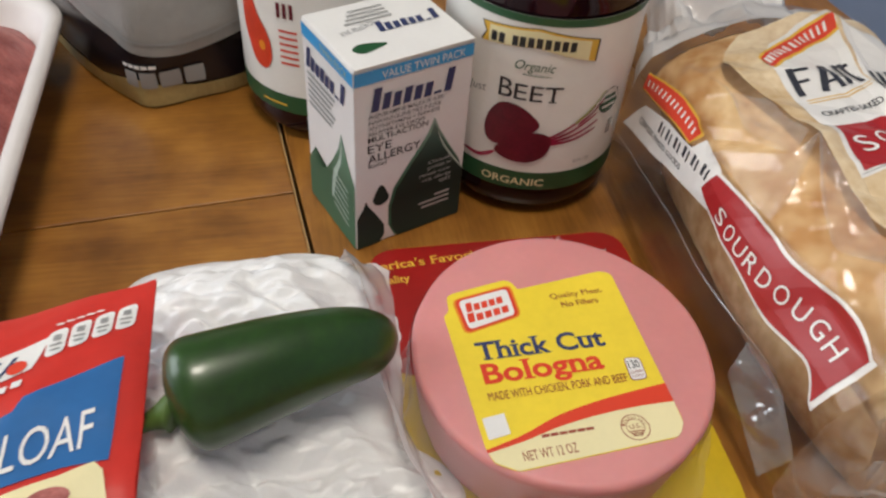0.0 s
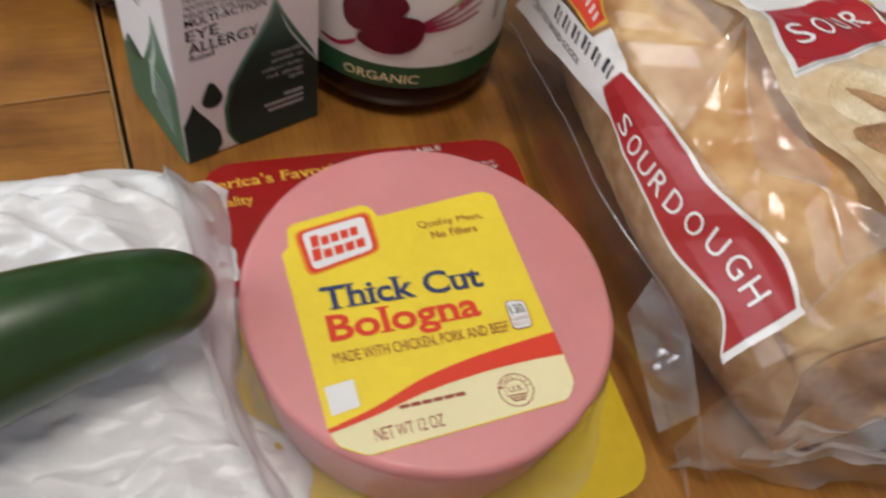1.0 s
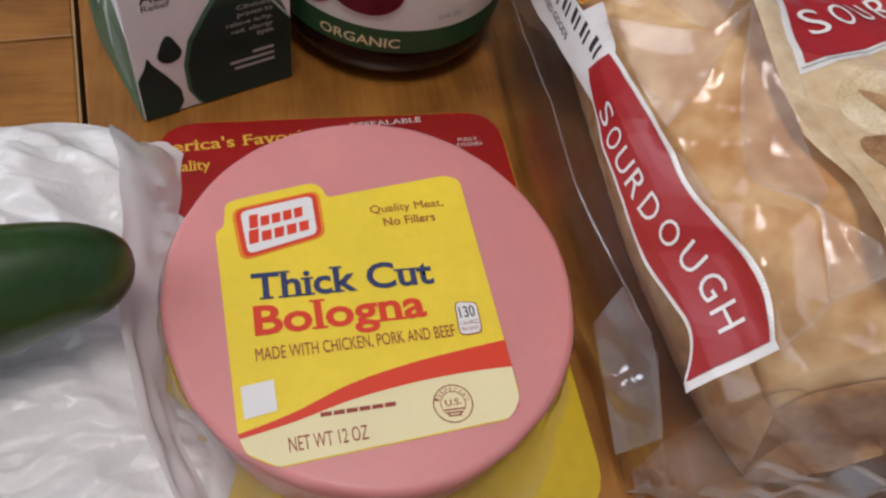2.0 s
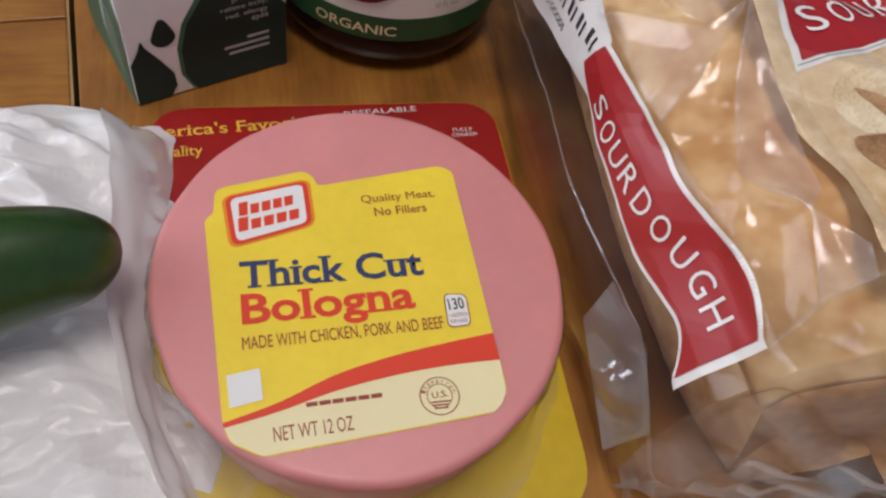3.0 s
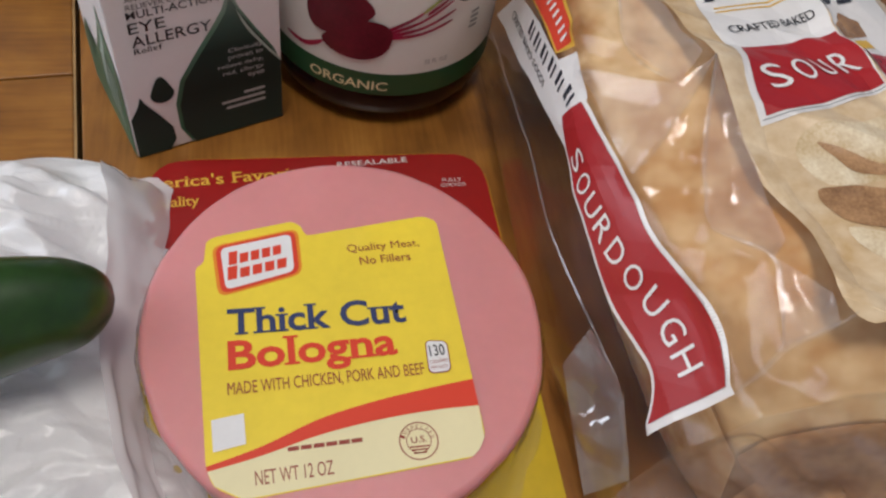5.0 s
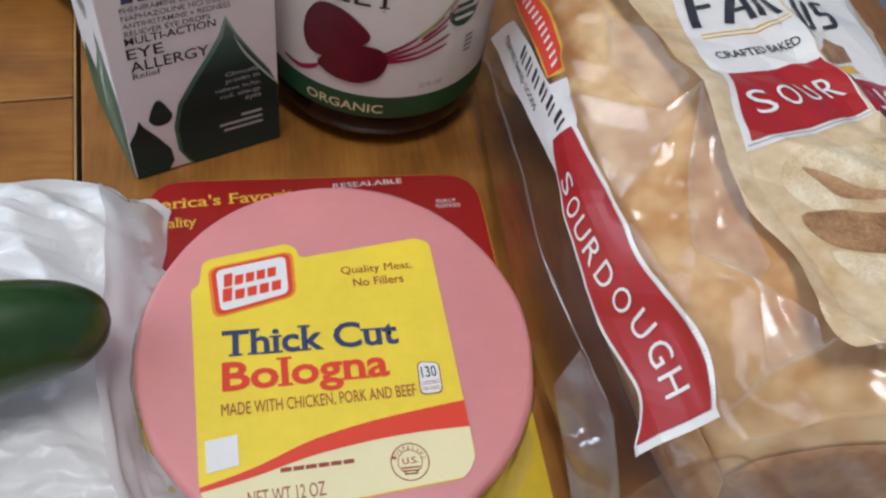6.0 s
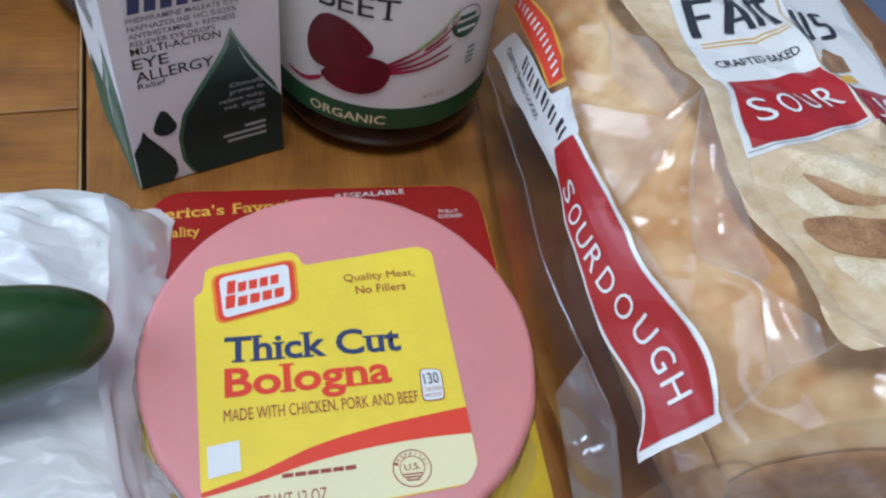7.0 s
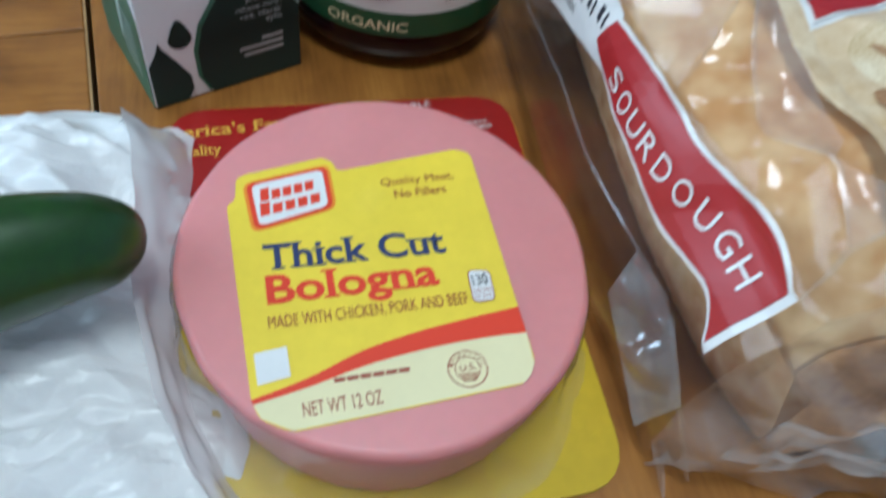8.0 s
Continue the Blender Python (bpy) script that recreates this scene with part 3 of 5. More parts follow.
print_shape("calorie_tab_face", chamfered([(0.0208, -0.0105), (0.0265, -0.0103), (0.0267, -0.0015), (0.0211, -0.0009)], 0.0016), top, 0.0005, WHITE, stick)
print_text("130", 0.0217, -0.0058, 0.0042, 0.0034, top, 0.0006, BLACK, stick, 0.01, 3)
print_text("CALORIES", 0.0214, -0.0079, 0.0048, 0.0011, top, 0.0006, MAROON_INK, stick, 0.0, 3)
print_text("PER SLICE", 0.0214, -0.0096, 0.0046, 0.0010, top, 0.0006, MAROON_INK, stick, 0.0, 3)
print_shape("white_patch", [(-0.0350, -0.0183), (-0.0272, -0.0172), (-0.0268, -0.0252), (-0.0345, -0.0266)], top, 0.0004, WHITE, stick)
print_text("NET WT 12 OZ", -0.0248, -0.0358, 0.0185, 0.0036, top, 0.0004, MAROON_INK, stick, 0.0, 2.5)
print_shapes("code_bar", [[(-0.0170 + 0.0031 * k, -0.0282 + 0.0001 * k), (-0.0143 + 0.0031 * k, -0.0281 + 0.0001 * k), (-0.0143 + 0.0031 * k, -0.0270 + 0.0001 * k), (-0.0170 + 0.0031 * k, -0.0271 + 0.0001 * k)] for k in range(6)], top, 0.0004, MAROON_INK, stick)


print_ring("seal_ring", 0.0152, -0.0288, 0.0047, 0.0050, top, 0.0004, MAROON_INK, stick)
print_ring("seal_ring", 0.0152, -0.0288, 0.0030, 0.0032, top, 0.0004, MAROON_INK, stick)
print_text("U.S.", 0.0133, -0.0294, 0.0040, 0.0017, top, 0.0004, MAROON_INK, stick, 0.01, 3)
for k, ch in enumerate("INSPECTED"):
    a = radians(160 - 17.5 * k)
    print_text(ch, 0.0152 + 0.0034 * math.cos(a) - 0.0003, -0.0288 + 0.0034 * math.sin(a) - 0.0003, 0.0007, 0.0011, top, 0.0004, MAROON_INK, stick, 0.0, math.degrees(a) - 90, name="seal_letter")
for k in range(3):
    print_shape("seal_bar", rect(0.0127 + 0.0004 * k, -0.0305 - 0.0008 * k, 0.0177 - 0.0004 * k, -0.0301 - 0.0008 * k), top, 0.0004, MAROON_INK, stick)

# ---- eye drop carton ----
CO, CW, CD, CH, CA = Vector((-0.0642, 0.1019, 0)), 0.0560, 0.0465, 0.0970, 21.57
turn_box = Matrix.Translation(CO) @ pose(0, 0, 0, 0, 0, CA)
carton = thing("eye_drop_box", "white carton of eye drops with green drops, standing", "carton", CO)
cu_, cv_ = Vector((math.cos(radians(CA)), math.sin(radians(CA)), 0)), Vector((-math.sin(radians(CA)), math.cos(radians(CA)), 0))
part("carton_body", box(0, 0, 0.0006, CW, CD, CH - 0.0016, 0.0006, turn_box), PINKISH, carton)
part("top_flap", box(0.0003, -0.0004, CH - 0.0015, CW - 0.0003, CD - 0.0004, CH - 0.0006, 0.0003, turn_box), WHITE, carton, "white top flap")
front = flat(CO, cu_, (0, 0, 1))
side = flat(CO + cv_ * CD, -cv_, (0, 0, 1))
lid = flat(CO + Vector((0, 0, CH - 0.0006)), cu_, cv_)
print_shape("blue_band", rect(0.0003, 0.0883, CW - 0.0003, 0.0942), front, 0.0002, SKY_INK, carton)
print_text("VALUE TWIN PACK", 0.0125, 0.0893, 0.0390, 0.0036, front, 0.0004, WHITE, carton, 0.0)
print_shape("blue_band", rect(0.0003, 0.0883, CD - 0.0003, 0.0942), side, 0.0002, SKY_INK, carton)
print_text("TWIN PACK", 0.0180, 0.0893, 0.0240, 0.0036, side, 0.0004, PALE_TEAL, carton, 0.0)


def brand_marks(u0, v0, w, h, spot, mat, parent, heights=(1, .7, .62, .7, .62, .62, .12, 1), lean=0.16):
    """A brand name as slanted bars of its letters' heights."""
    n = len(heights)
    shapes = []
    for i, k in enumerate(heights):
        a, b = u0 + w * i / n, u0 + w * (i + 0.72) / n
        shapes.append([(a, v0), (b, v0), (b + lean * h * k, v0 + h * k), (a + lean * h * k, v0 + h * k)])
    print_shapes("brand_bar", shapes, spot, 0.0004, mat, parent)


brand_marks(0.0075, 0.0748, 0.0395, 0.0108, front, NAVY, carton)
brand_marks(0.0035, 0.0752, 0.0360, 0.0098, side, NAVY, carton)
for k, (line, w) in enumerate((("PHENIRAMINE MALEATE 0.3%", 0.0355), ("NAPHAZOLINE HCl 0.025%", 0.0345), ("ANTIHISTAMINE + REDNESS", 0.0340), ("RELIEVER EYE DROPS", 0.0270))):
    print_text(line, 0.0066, 0.0715 - 0.0028 * k, w, 0.0019, front, 0.0003, DARK_GREY, carton, 0.004)
print_text("MULTI-ACTION", 0.0062, 0.0597, 0.0290, 0.0029, front, 0.0003, BLACK, carton, 0.006)
print_text("EYE", 0.0060, 0.0543, 0.0115, 0.0040, front, 0.0003, BLACK, carton, 0.004)
print_text("ALLERGY", 0.0062, 0.0490, 0.0258, 0.0042, front, 0.0003, BLACK, carton, 0.004)
print_text("Relief", 0.0064, 0.0462, 0.0090, 0.0022, front, 0.0003, BLACK, carton, 0.0)
big = [(0.0385, 0.0602), (0.0370, 0.0545), (0.0335, 0.0490), (0.0270, 0.0400), (0.0205, 0.0300), (0.0178, 0.0200), (0.0180, 0.0085), (0.0215, 0.0006), (0.0557, 0.0006), (0.0557, 0.0280), (0.0530, 0.0340), (0.0470, 0.0440), (0.0420, 0.0530)]
print_shape("drop_edge", [(0.0385, 0.0628)] + [(u - (0.0014 if u < 0.0385 else 0), v + 0.001) for u, v in big[1:8]] + big[8:10] + [(u, v + 0.0016) for u, v in big[10:]], front, 0.0002, TEAL_INK, carton)
print_shape("drop", big, front, 0.0003, DARK_DROP, carton, label="large dark grey-green printed drop")
print_shape("drop_sheen", rounded([(0.0405, 0.0552), (0.0440, 0.0475), (0.0500, 0.0378), (0.0552, 0.0300), (0.0552, 0.0290), (0.0496, 0.0368), (0.0436, 0.0464)], 3), front, 0.0004, PALE_TEAL, carton)
print_shape("drop", droplet(0.0125, 0.0235, 0.0350, 0.0082), front, 0.0003, DARK_DROP, carton, label="small dark printed drop")
print_shape("drop", [(0.0005, 0.0006), (0.0120, 0.0006), (0.0145, 0.0050), (0.0142, 0.0110), (0.0105, 0.0180), (0.0062, 0.0250), (0.0050, 0.0282), (0.0035, 0.0240), (0.0005, 0.0190)], front, 0.0003, DARK_DROP, carton, label="dark printed drop at the corner")
for k, (line, w) in enumerate((("Clinically", 0.0125), ("proven to", 0.0125), ("relieve itchy,", 0.0165), ("red, allergy", 0.0150), ("eyes", 0.0060))):
    print_text(line, 0.0490 - w, 0.0372 - 0.0032 * k, w, 0.0024, front, 0.0005, PALE_GREY, carton)
print_shapes("small_print_bar", [rect(0.0490 - w, 0.0178 - 0.0028 * k, 0.0490, 0.0190 - 0.0028 * k) for k, w in enumerate((0.008, 0.0165, 0.0150))], front, 0.0005, PALE_GREY, carton)
for k in range(6):
    print_shape("small_print_bar", rect(0.004, 0.0715 - 0.0030 * k, 0.030 - 0.002 * (k % 3), 0.0729 - 0.0030 * k), side, 0.0003, GREY_INK, carton)
print_shape("side_drop", [(0.0, 0.0006), (0.0462, 0.0006), (0.0462, 0.0380), (0.0400, 0.0480), (0.0345, 0.0590), (0.0320, 0.0500), (0.0260, 0.0400), (0.0190, 0.0300), (0.0130, 0.0260), (0.0075, 0.0340), (0.0, 0.0230)], side, 0.0002, TEAL_INK, carton, label="grey-green printed drops")
print_shape("side_sheen", rounded([(0.0350, 0.0540), (0.0320, 0.0440), (0.0262, 0.0330), (0.0235, 0.0180), (0.0255, 0.0180), (0.0290, 0.0320), (0.0340, 0.0430)], 3), side, 0.0003, PALE_TEAL, carton)
print_shape("side_drop", droplet(0.0075, 0.0180, 0.0300, 0.0070), side, 0.0004, TEAL_INK, carton)
print_shapes("small_print_bar", [[(0.026, 0.034 - 0.004 * k), (0.040, 0.030 - 0.004 * k), (0.040, 0.0313 - 0.004 * k), (0.026, 0.0353 - 0.004 * k)] for k in range(6)], side, 0.0004, PALE_TEAL, carton)
print_shape("lid_drop", [(q[0], q[1]) for q in rounded([(0.0060, 0.0120), (0.0090, 0.0085), (0.0140, 0.0090), (0.0215, 0.0115), (0.0150, 0.0145), (0.0095, 0.0150)], 4)], lid, 0.0002, GREEN_INK, carton, label="green printed drop on the lid")
brand_marks(0.0230, 0.0200, 0.0290, 0.0080, lid, NAVY, carton)
print_text("EYE ALLERGY", 0.0080, 0.0230, 0.0175, 0.0030, lid, 0.0003, GREY_INK, carton, 0.0, 12)
print_shapes("small_print_bar", [rect(0.012 + 0.002 * k, 0.0300 + 0.003 * k, 0.034, 0.0313 + 0.003 * k) for k in range(4)], lid, 0.0003, GREY_INK, carton)

# ---- juice bottles ----
BR = 0.0445


def bottle(cx, cy, label):
    ob = thing("juice_bottle", label, "bottle", (cx, cy, 0), "juice bottles")
    prof = [(0.001, 0.0035), (0.026, 0.0030), (0.033, 0.0008), (0.0385, 0.0022), (0.0425, 0.0065), (0.0440, 0.012), (BR - 0.0006, 0.0165), (BR - 0.0006, 0.1085), (0.0452, 0.112), (0.0455, 0.128), (0.0440, 0.146), (0.0395, 0.166), (0.0310, 0.184), (0.0235, 0.197), (0.0205, 0.206), (0.0200, 0.222), (0.001, 0.222)]
    part("glass", lathe(prof, cx, cy, 96), GLASS_JUICE, ob, "glass full of dark red juice", True)
    part("paper_label", grid(96, 2, lambda i, j: (cx + BR * math.cos(2 * math.pi * i / 96), cy + BR * math.sin(2 * math.pi * i / 96), (0.0180, 0.1070)[j]), True), LABEL_WHITE, ob, "off-white paper label", True)
    for z0, z1 in ((0.0180, 0.0283), (0.1035, 0.1070)):
        part("green_band", grid(96, 2, lambda i, j: (cx + (BR + 0.0002) * math.cos(2 * math.pi * i / 96), cy + (BR + 0.0002) * math.sin(2 * math.pi * i / 96), (z0, z1)[j]), True), GREEN_INK, ob, smooth=True)
    part("cap", lathe([(0.001, 0.206), (0.0225, 0.206), (0.0230, 0.208), (0.0230, 0.224), (0.0215, 0.226), (0.001, 0.226)], cx, cy, 60), CAP_METAL, ob, "pale metal screw cap", True)
    return ob


B1 = (0.0285, 0.1590)
beet = bottle(*B1, "glass bottle of dark red beet juice with a paper label")
wrap = round_wall(*B1, BR, -20)
FINE = 0.004


def arc(deg):
    return radians(deg + 20) * BR


print_text("ORGANIC", arc(-42), 0.0205, arc(-3.5) - arc(-42), 0.0042, wrap, 0.0005, CREAM, beet, 0.012, fine=FINE)
ribbon = [(arc(-53), 0.0905), (arc(-20), 0.0935), (arc(14), 0.0870), (arc(12), 0.0925), (arc(14), 0.0975), (arc(-20), 0.1022), (arc(-53), 0.0995), (arc(-50), 0.0950)]
print_shape("ribbon_border", chamfered(ribbon, 0.0004), wrap, 0.0003, BLACK, beet, FINE)
print_shape("ribbon", chamfered(inset(ribbon, 0.965), 0.0004), wrap, 0.0005, GOLD_INK, beet, FINE, "pale gold printed ribbon")
print_shape("ribbon_face", chamfered(inset([ribbon[0], ribbon[1], ribbon[2], ribbon[4], ribbon[5], ribbon[6]], 0.84), 0.0004), wrap, 0.0006, CREAM, beet, FINE)
print_shapes("brand_bar", [[(arc(d), 0.0935 - 0.00005 * abs(d + 20)), (arc(d + 3.2), 0.0935 - 0.00005 * abs(d + 20)), (arc(d + 3.2), 0.0980 - 0.00005 * abs(d + 20)), (arc(d), 0.0980 - 0.00005 * abs(d + 20))] for d in (-46, -41.5, -34, -30, -25.5, -21, -16.5, -12, -7.5, -3)], wrap, 0.0008, BLACK, beet, FINE)
print_text("Organic", arc(-32), 0.0810, arc(-10) - arc(-32), 0.0058, wrap, 0.0004, GREEN_INK, beet, 0.0, 0, 0.3, fine=FINE)
print_shape("underline", rect(arc(-26), 0.0800, arc(-10), 0.0804), wrap, 0.0004, GREEN_INK, beet, FINE)
print_text("B", arc(-38), 0.0675, 0.0062, 0.0092, wrap, 0.0004, BLACK, beet, 0.0, fine=FINE, serif=True)
print_text("EET", arc(-29), 0.0675, arc(-2) - arc(-29), 0.0078, wrap, 0.0004, BLACK, beet, 0.0, fine=FINE, serif=True)
print_text("Just", arc(-58), 0.0640, 0.009, 0.0055, wrap, 0.0004, GREY_INK, beet, 0.0, 8, 0.3, fine=FINE)
print_shape("beet_tail", rounded([(arc(-56), 0.0318), (arc(-46), 0.0312), (arc(-38), 0.0345), (arc(-36), 0.0375), (arc(-46), 0.0332), (arc(-56), 0.0330)], 4), wrap, 0.0003, STALK, beet, FINE)
print_shape("beet", rounded([(arc(-44), 0.0490), (arc(-42), 0.0575), (arc(-36), 0.0640), (arc(-27), 0.0648), (arc(-18), 0.0610), (arc(-12), 0.0545), (arc(-22), 0.0470), (arc(-33), 0.0420), (arc(-41), 0.0430)], 5), wrap, 0.0005, BEET_RED, beet, FINE, "printed dark red beet")
print_shape("beet", rounded([(arc(-36), 0.0385), (arc(-30), 0.0450), (arc(-20), 0.0505), (arc(-9), 0.0510), (arc(-3.5), 0.0470), (arc(-6), 0.0390), (arc(-15), 0.0345), (arc(-27), 0.0345)], 5), wrap, 0.0007, BEET_RED, beet, FINE, "printed dark red beet")
for d1, v1, d2, v2, mat in ((-4, 0.0475, 22, 0.0580, STALK), (-4, 0.0462, 24, 0.0540, STALK), (-5, 0.0485, 20, 0.0620, STALK), (-4, 0.0450, 23, 0.0500, STALK), (10, 0.0560, 26, 0.0690, LEAF_INK), (12, 0.0550, 27, 0.0650, STALK)):
    mid = ((d1 + d2) / 2, (v1 + v2) / 2 - 0.001)
    print_shape("beet_stalk", rounded([(arc(d1), v1 - 0.0006), (arc(mid[0]), mid[1] - 0.0005), (arc(d2), v2 - 0.0004), (arc(d2), v2 + 0.0006), (arc(mid[0]), mid[1] + 0.0007), (arc(d1), v1 + 0.0008)], 3), wrap, 0.0004 + 0.0001 * (mat is LEAF_INK), mat, beet, FINE)
print_ring("seal_ring", arc(32), 0.0632, 0.0062, 0.0066, wrap, 0.0004, BLACK, beet, FINE)
print_shape("seal_half", [(arc(32) + 0.0060 * math.cos(math.pi * (1 + i / 16)), 0.0630 + 0.0060 * math.sin(math.pi * (1 + i / 16))) for i in range(17)], wrap, 0.0004, GREEN_INK, beet, FINE)
print_shape("seal_bar", rect(arc(32) - 0.0038, 0.0645, arc(32) + 0.0038, 0.0662), wrap, 0.0004, GREEN_INK, beet, FINE)
print_shape("seal_bar", rect(arc(32) - 0.0042, 0.0598, arc(32) + 0.0042, 0.0612), wrap, 0.0006, LABEL_WHITE, beet, FINE)
print_text("32 FL OZ", arc(13), 0.0325, 0.0095, 0.0019, wrap, 0.0004, GREY_INK, beet, 0.0, fine=FINE)
print_shapes("small_print_bar", [rect(arc(36), 0.043 + 0.0022 * k, arc(41), 0.0442 + 0.0022 * k) for k in range(4)], wrap, 0.0004, GREY_INK, beet, FINE)

B2 = (-0.0660, 0.2270)
apple = bottle(*B2, "glass bottle of dark juice with a red fruit label")
wrap2 = round_wall(*B2, BR, -30)
print_shape("red_fruit", rounded([(-0.0240, 0.0500), (-0.0200, 0.0420), (-0.0130, 0.0405), (-0.0085, 0.0480), (-0.0095, 0.0590), (-0.0150, 0.0680), (-0.0205, 0.0800), (-0.0260, 0.0760), (-0.0275, 0.0620)], 4), wrap2, 0.0004, APPLE_RED, apple, FINE, "printed red fruit")
print_shape("fruit_sheen", ring(-0.0140, 0.0530, 0.0020, 0.0028, 16), wrap2, 0.0006, ORANGE_INK, apple, FINE)
print_shape("pale_fruit", ring(-0.0170, 0.0930, 0.0085, 0.0080, 24), wrap2, 0.0005, LEAF_INK, apple, FINE)
print_shape("pale_fruit_flesh", ring(-0.0175, 0.0935, 0.0065, 0.0065, 24), wrap2, 0.0007, CREAM, apple, FINE)
for k, (w, v, h) in enumerate(((0.016, 0.0835, 0.0080), (0.010, 0.0715, 0.0075))):
    print_shapes("type_bar", [rect(-0.0035 + w * q / 3, v, -0.0035 + w * (q + 0.55) / 3, v + h) for q in range(3)], wrap2, 0.0004, BEET_RED, apple, FINE)
print_shapes("small_print_bar", [rect(-0.0030, 0.0640 - 0.0035 * k, 0.0065, 0.0652 - 0.0035 * k) for k in range(6)], wrap2, 0.0004, APPLE_RED, apple, FINE)
print_shape("gold_bar", rect(-0.0170, 0.0215, -0.0020, 0.0226), wrap2, 0.0004, GOLD_INK, apple, FINE)

# ---- bread in its bag ----
# half sections of the bag, left foot to right foot: (across, up) at its front end and further back, where the shoulder is squarer
FRONT_END = np.array([(.007, 0), (.004, .012), (.005, .035), (.007, .050), (.010, .058), (.015, .066), (.020, .0765), (.033, .087), (.046, .0925),
                      (.060, .0955), (.082, .0965), (.104, .092), (.122, .081), (.131, .062), (.134, .040), (.133, .015), (.128, .0005)])
BACK_END = np.array([(.004, 0), (-.001, .012), (-.002, .035), (.001, .055), (.002, .063), (.0035, .071), (.008, .0805), (.020, .0895), (.038, .0950),
                     (.058, .0975), (.082, .0980), (.104, .093), (.122, .081), (.131, .062), (.134, .040), (.133, .015), (.128, .0005)])
GIRTH = np.concatenate(([0], np.cumsum(np.hypot(*np.diff(FRONT_END, axis=0).T))))
Y_FRONT, Y_BACK = -0.044, 0.138


GIRTH_AT, SECTIONS = GIRTH.tolist(), np.hstack((FRONT_END, BACK_END)).tolist()


def section(y, a):
    """Across and up, a metres round the bag from its left foot."""
    k = min(1.0, max(0.0, (y + 0.035) / 0.075))
    k = k * k * (3 - 2 * k)
    i = 0
    while i < len(GIRTH_AT) - 2 and a > GIRTH_AT[i + 1]:
        i += 1
    f = min(1.0, max(0.0, (a - GIRTH_AT[i]) / (GIRTH_AT[i + 1] - GIRTH_AT[i])))
    p, q = SECTIONS[i], SECTIONS[i + 1]
    x0, z0, x1, z1 = (p[n] + (q[n] - p[n]) * f for n in range(4))
    return x0 + (x1 - x0) * k, z0 + (z1 - z0) * k


def slant(y, dx):
    """The bag's front end is not square: its far side reaches further forward."""
    return y - 0.13 * max(0.0, dx) * min(1.0, max(0.0, -y / 0.05)) ** 2


def foot_reach(dx):
    """How far the foot of the front end stands forward of its top."""
    return 0.014 + 0.018 * max(0.0, min(1.0, (dx - 0.03) / 0.05))


def film_base(y, a):
    dx, z = section(y, a)
    return Vector((.063 + .05 * max(0.0, y - .03) + dx, slant(y, dx), z))


PEAK = (0.1087, 0.0435)
# sharp creases that run through the film: (round, along) points, height, half width
CREASES = [
    ([PEAK, (0.1048, 0.0315), (0.0971, 0.0140), (0.0914, 0.0030), (0.0903, -0.0022)], 0.0030, 0.0060),
    ([(0.0903, -0.0022), (0.0980, -0.0137), (0.0906, -0.0323)], 0.0022, 0.0060),
    ([PEAK, (0.1004, 0.0390), (0.0760, 0.0623)], 0.0022, 0.0055),
    ([PEAK, (0.0955, 0.0273), (0.0804, 0.0200)], 0.0024, 0.0065),
    ([PEAK, (0.1043, 0.0738), (0.1000, 0.1000)], 0.0026, 0.0060),
    ([PEAK, (0.1084, 0.0293), (0.1062, 0.0093), (0.1085, -0.0087), (0.1064, -0.0255), (0.1150, -0.0330)], 0.0022, 0.0045),
    ([(0.0903, -0.0022), (0.0800, -0.0150), (0.0766, -0.0360)], 0.0016, 0.0050),
    ([(0.1480, 0.0310), (0.1450, 0.0460), (0.1420, 0.0720), (0.1460, 0.1280)], 0.0024, 0.0050),
    ([(0.1004, 0.0390), (0.0930, 0.0600), (0.0960, 0.0850), (0.0880, 0.1100)], 0.0020, 0.0060),
    ([(0.0930, 0.0600), (0.0800, 0.0760)], 0.0016, 0.0050),
    ([(0.1043, 0.0738), (0.0960, 0.0850), (0.0830, 0.0960)], 0.0018, 0.0055),
    ([(0.0980, -0.0137), (0.1064, -0.0255)], 0.0014, 0.0050),
]
CREASE_BITS = [(*p, q[0] - p[0], q[1] - p[1], high, half) for line, high, half in CREASES for p, q in zip(line, line[1:])]


def creased(a, y):
    if a < 0.068 or a > 0.156:
        return 0.0
    best = 0.0
    for u, v, du, dv, high, half in CREASE_BITS:
        e, f = a - u, y - v
        k = min(1.0, max(0.0, (e * du + f * dv) / (du * du + dv * dv)))
        best = max(best, high * (1 - math.hypot(e - k * du, f - k * dv) / half))
    return best + 0.0028 * max(0.0, 1 - math.hypot(a - PEAK[0], y - PEAK[1]) / 0.012)


@functools.lru_cache(maxsize=None)
def film_spot(y, a):
    """The film with its folds."""
    p = film_base(y, a)
    q, r = film_base(y, min(a + 0.002, GIRTH[-1])), film_base(y, max(a - 0.002, 0))
    t = q - r
    n = Vector((-t.z, 0, t.x)).normalized()
    lift = 0.0012 * facets(a, y, 0.026, 1) + 0.0006 * facets(a, y, 0.011, 2) + 0.0003 * wobble(p.x, y, p.z, 60)
    low = max(0.0, min(1.0, (p.z - 0.004) / 0.02)) * (0.35 + 0.65 * max(0.0, min(1.0, (a - 0.072) / 0.02)))
    return p + n * (lift * low + creased(a, y) * min(1.0, max(0.0, (a - 0.072) / 0.008))), n


def on_film(u, v, h):
    """u metres round the loaf, v along it."""
    p, n = film_spot(round(v, 5), round(u, 5))
    return p + n * (h * 0.5 + 0.0002)


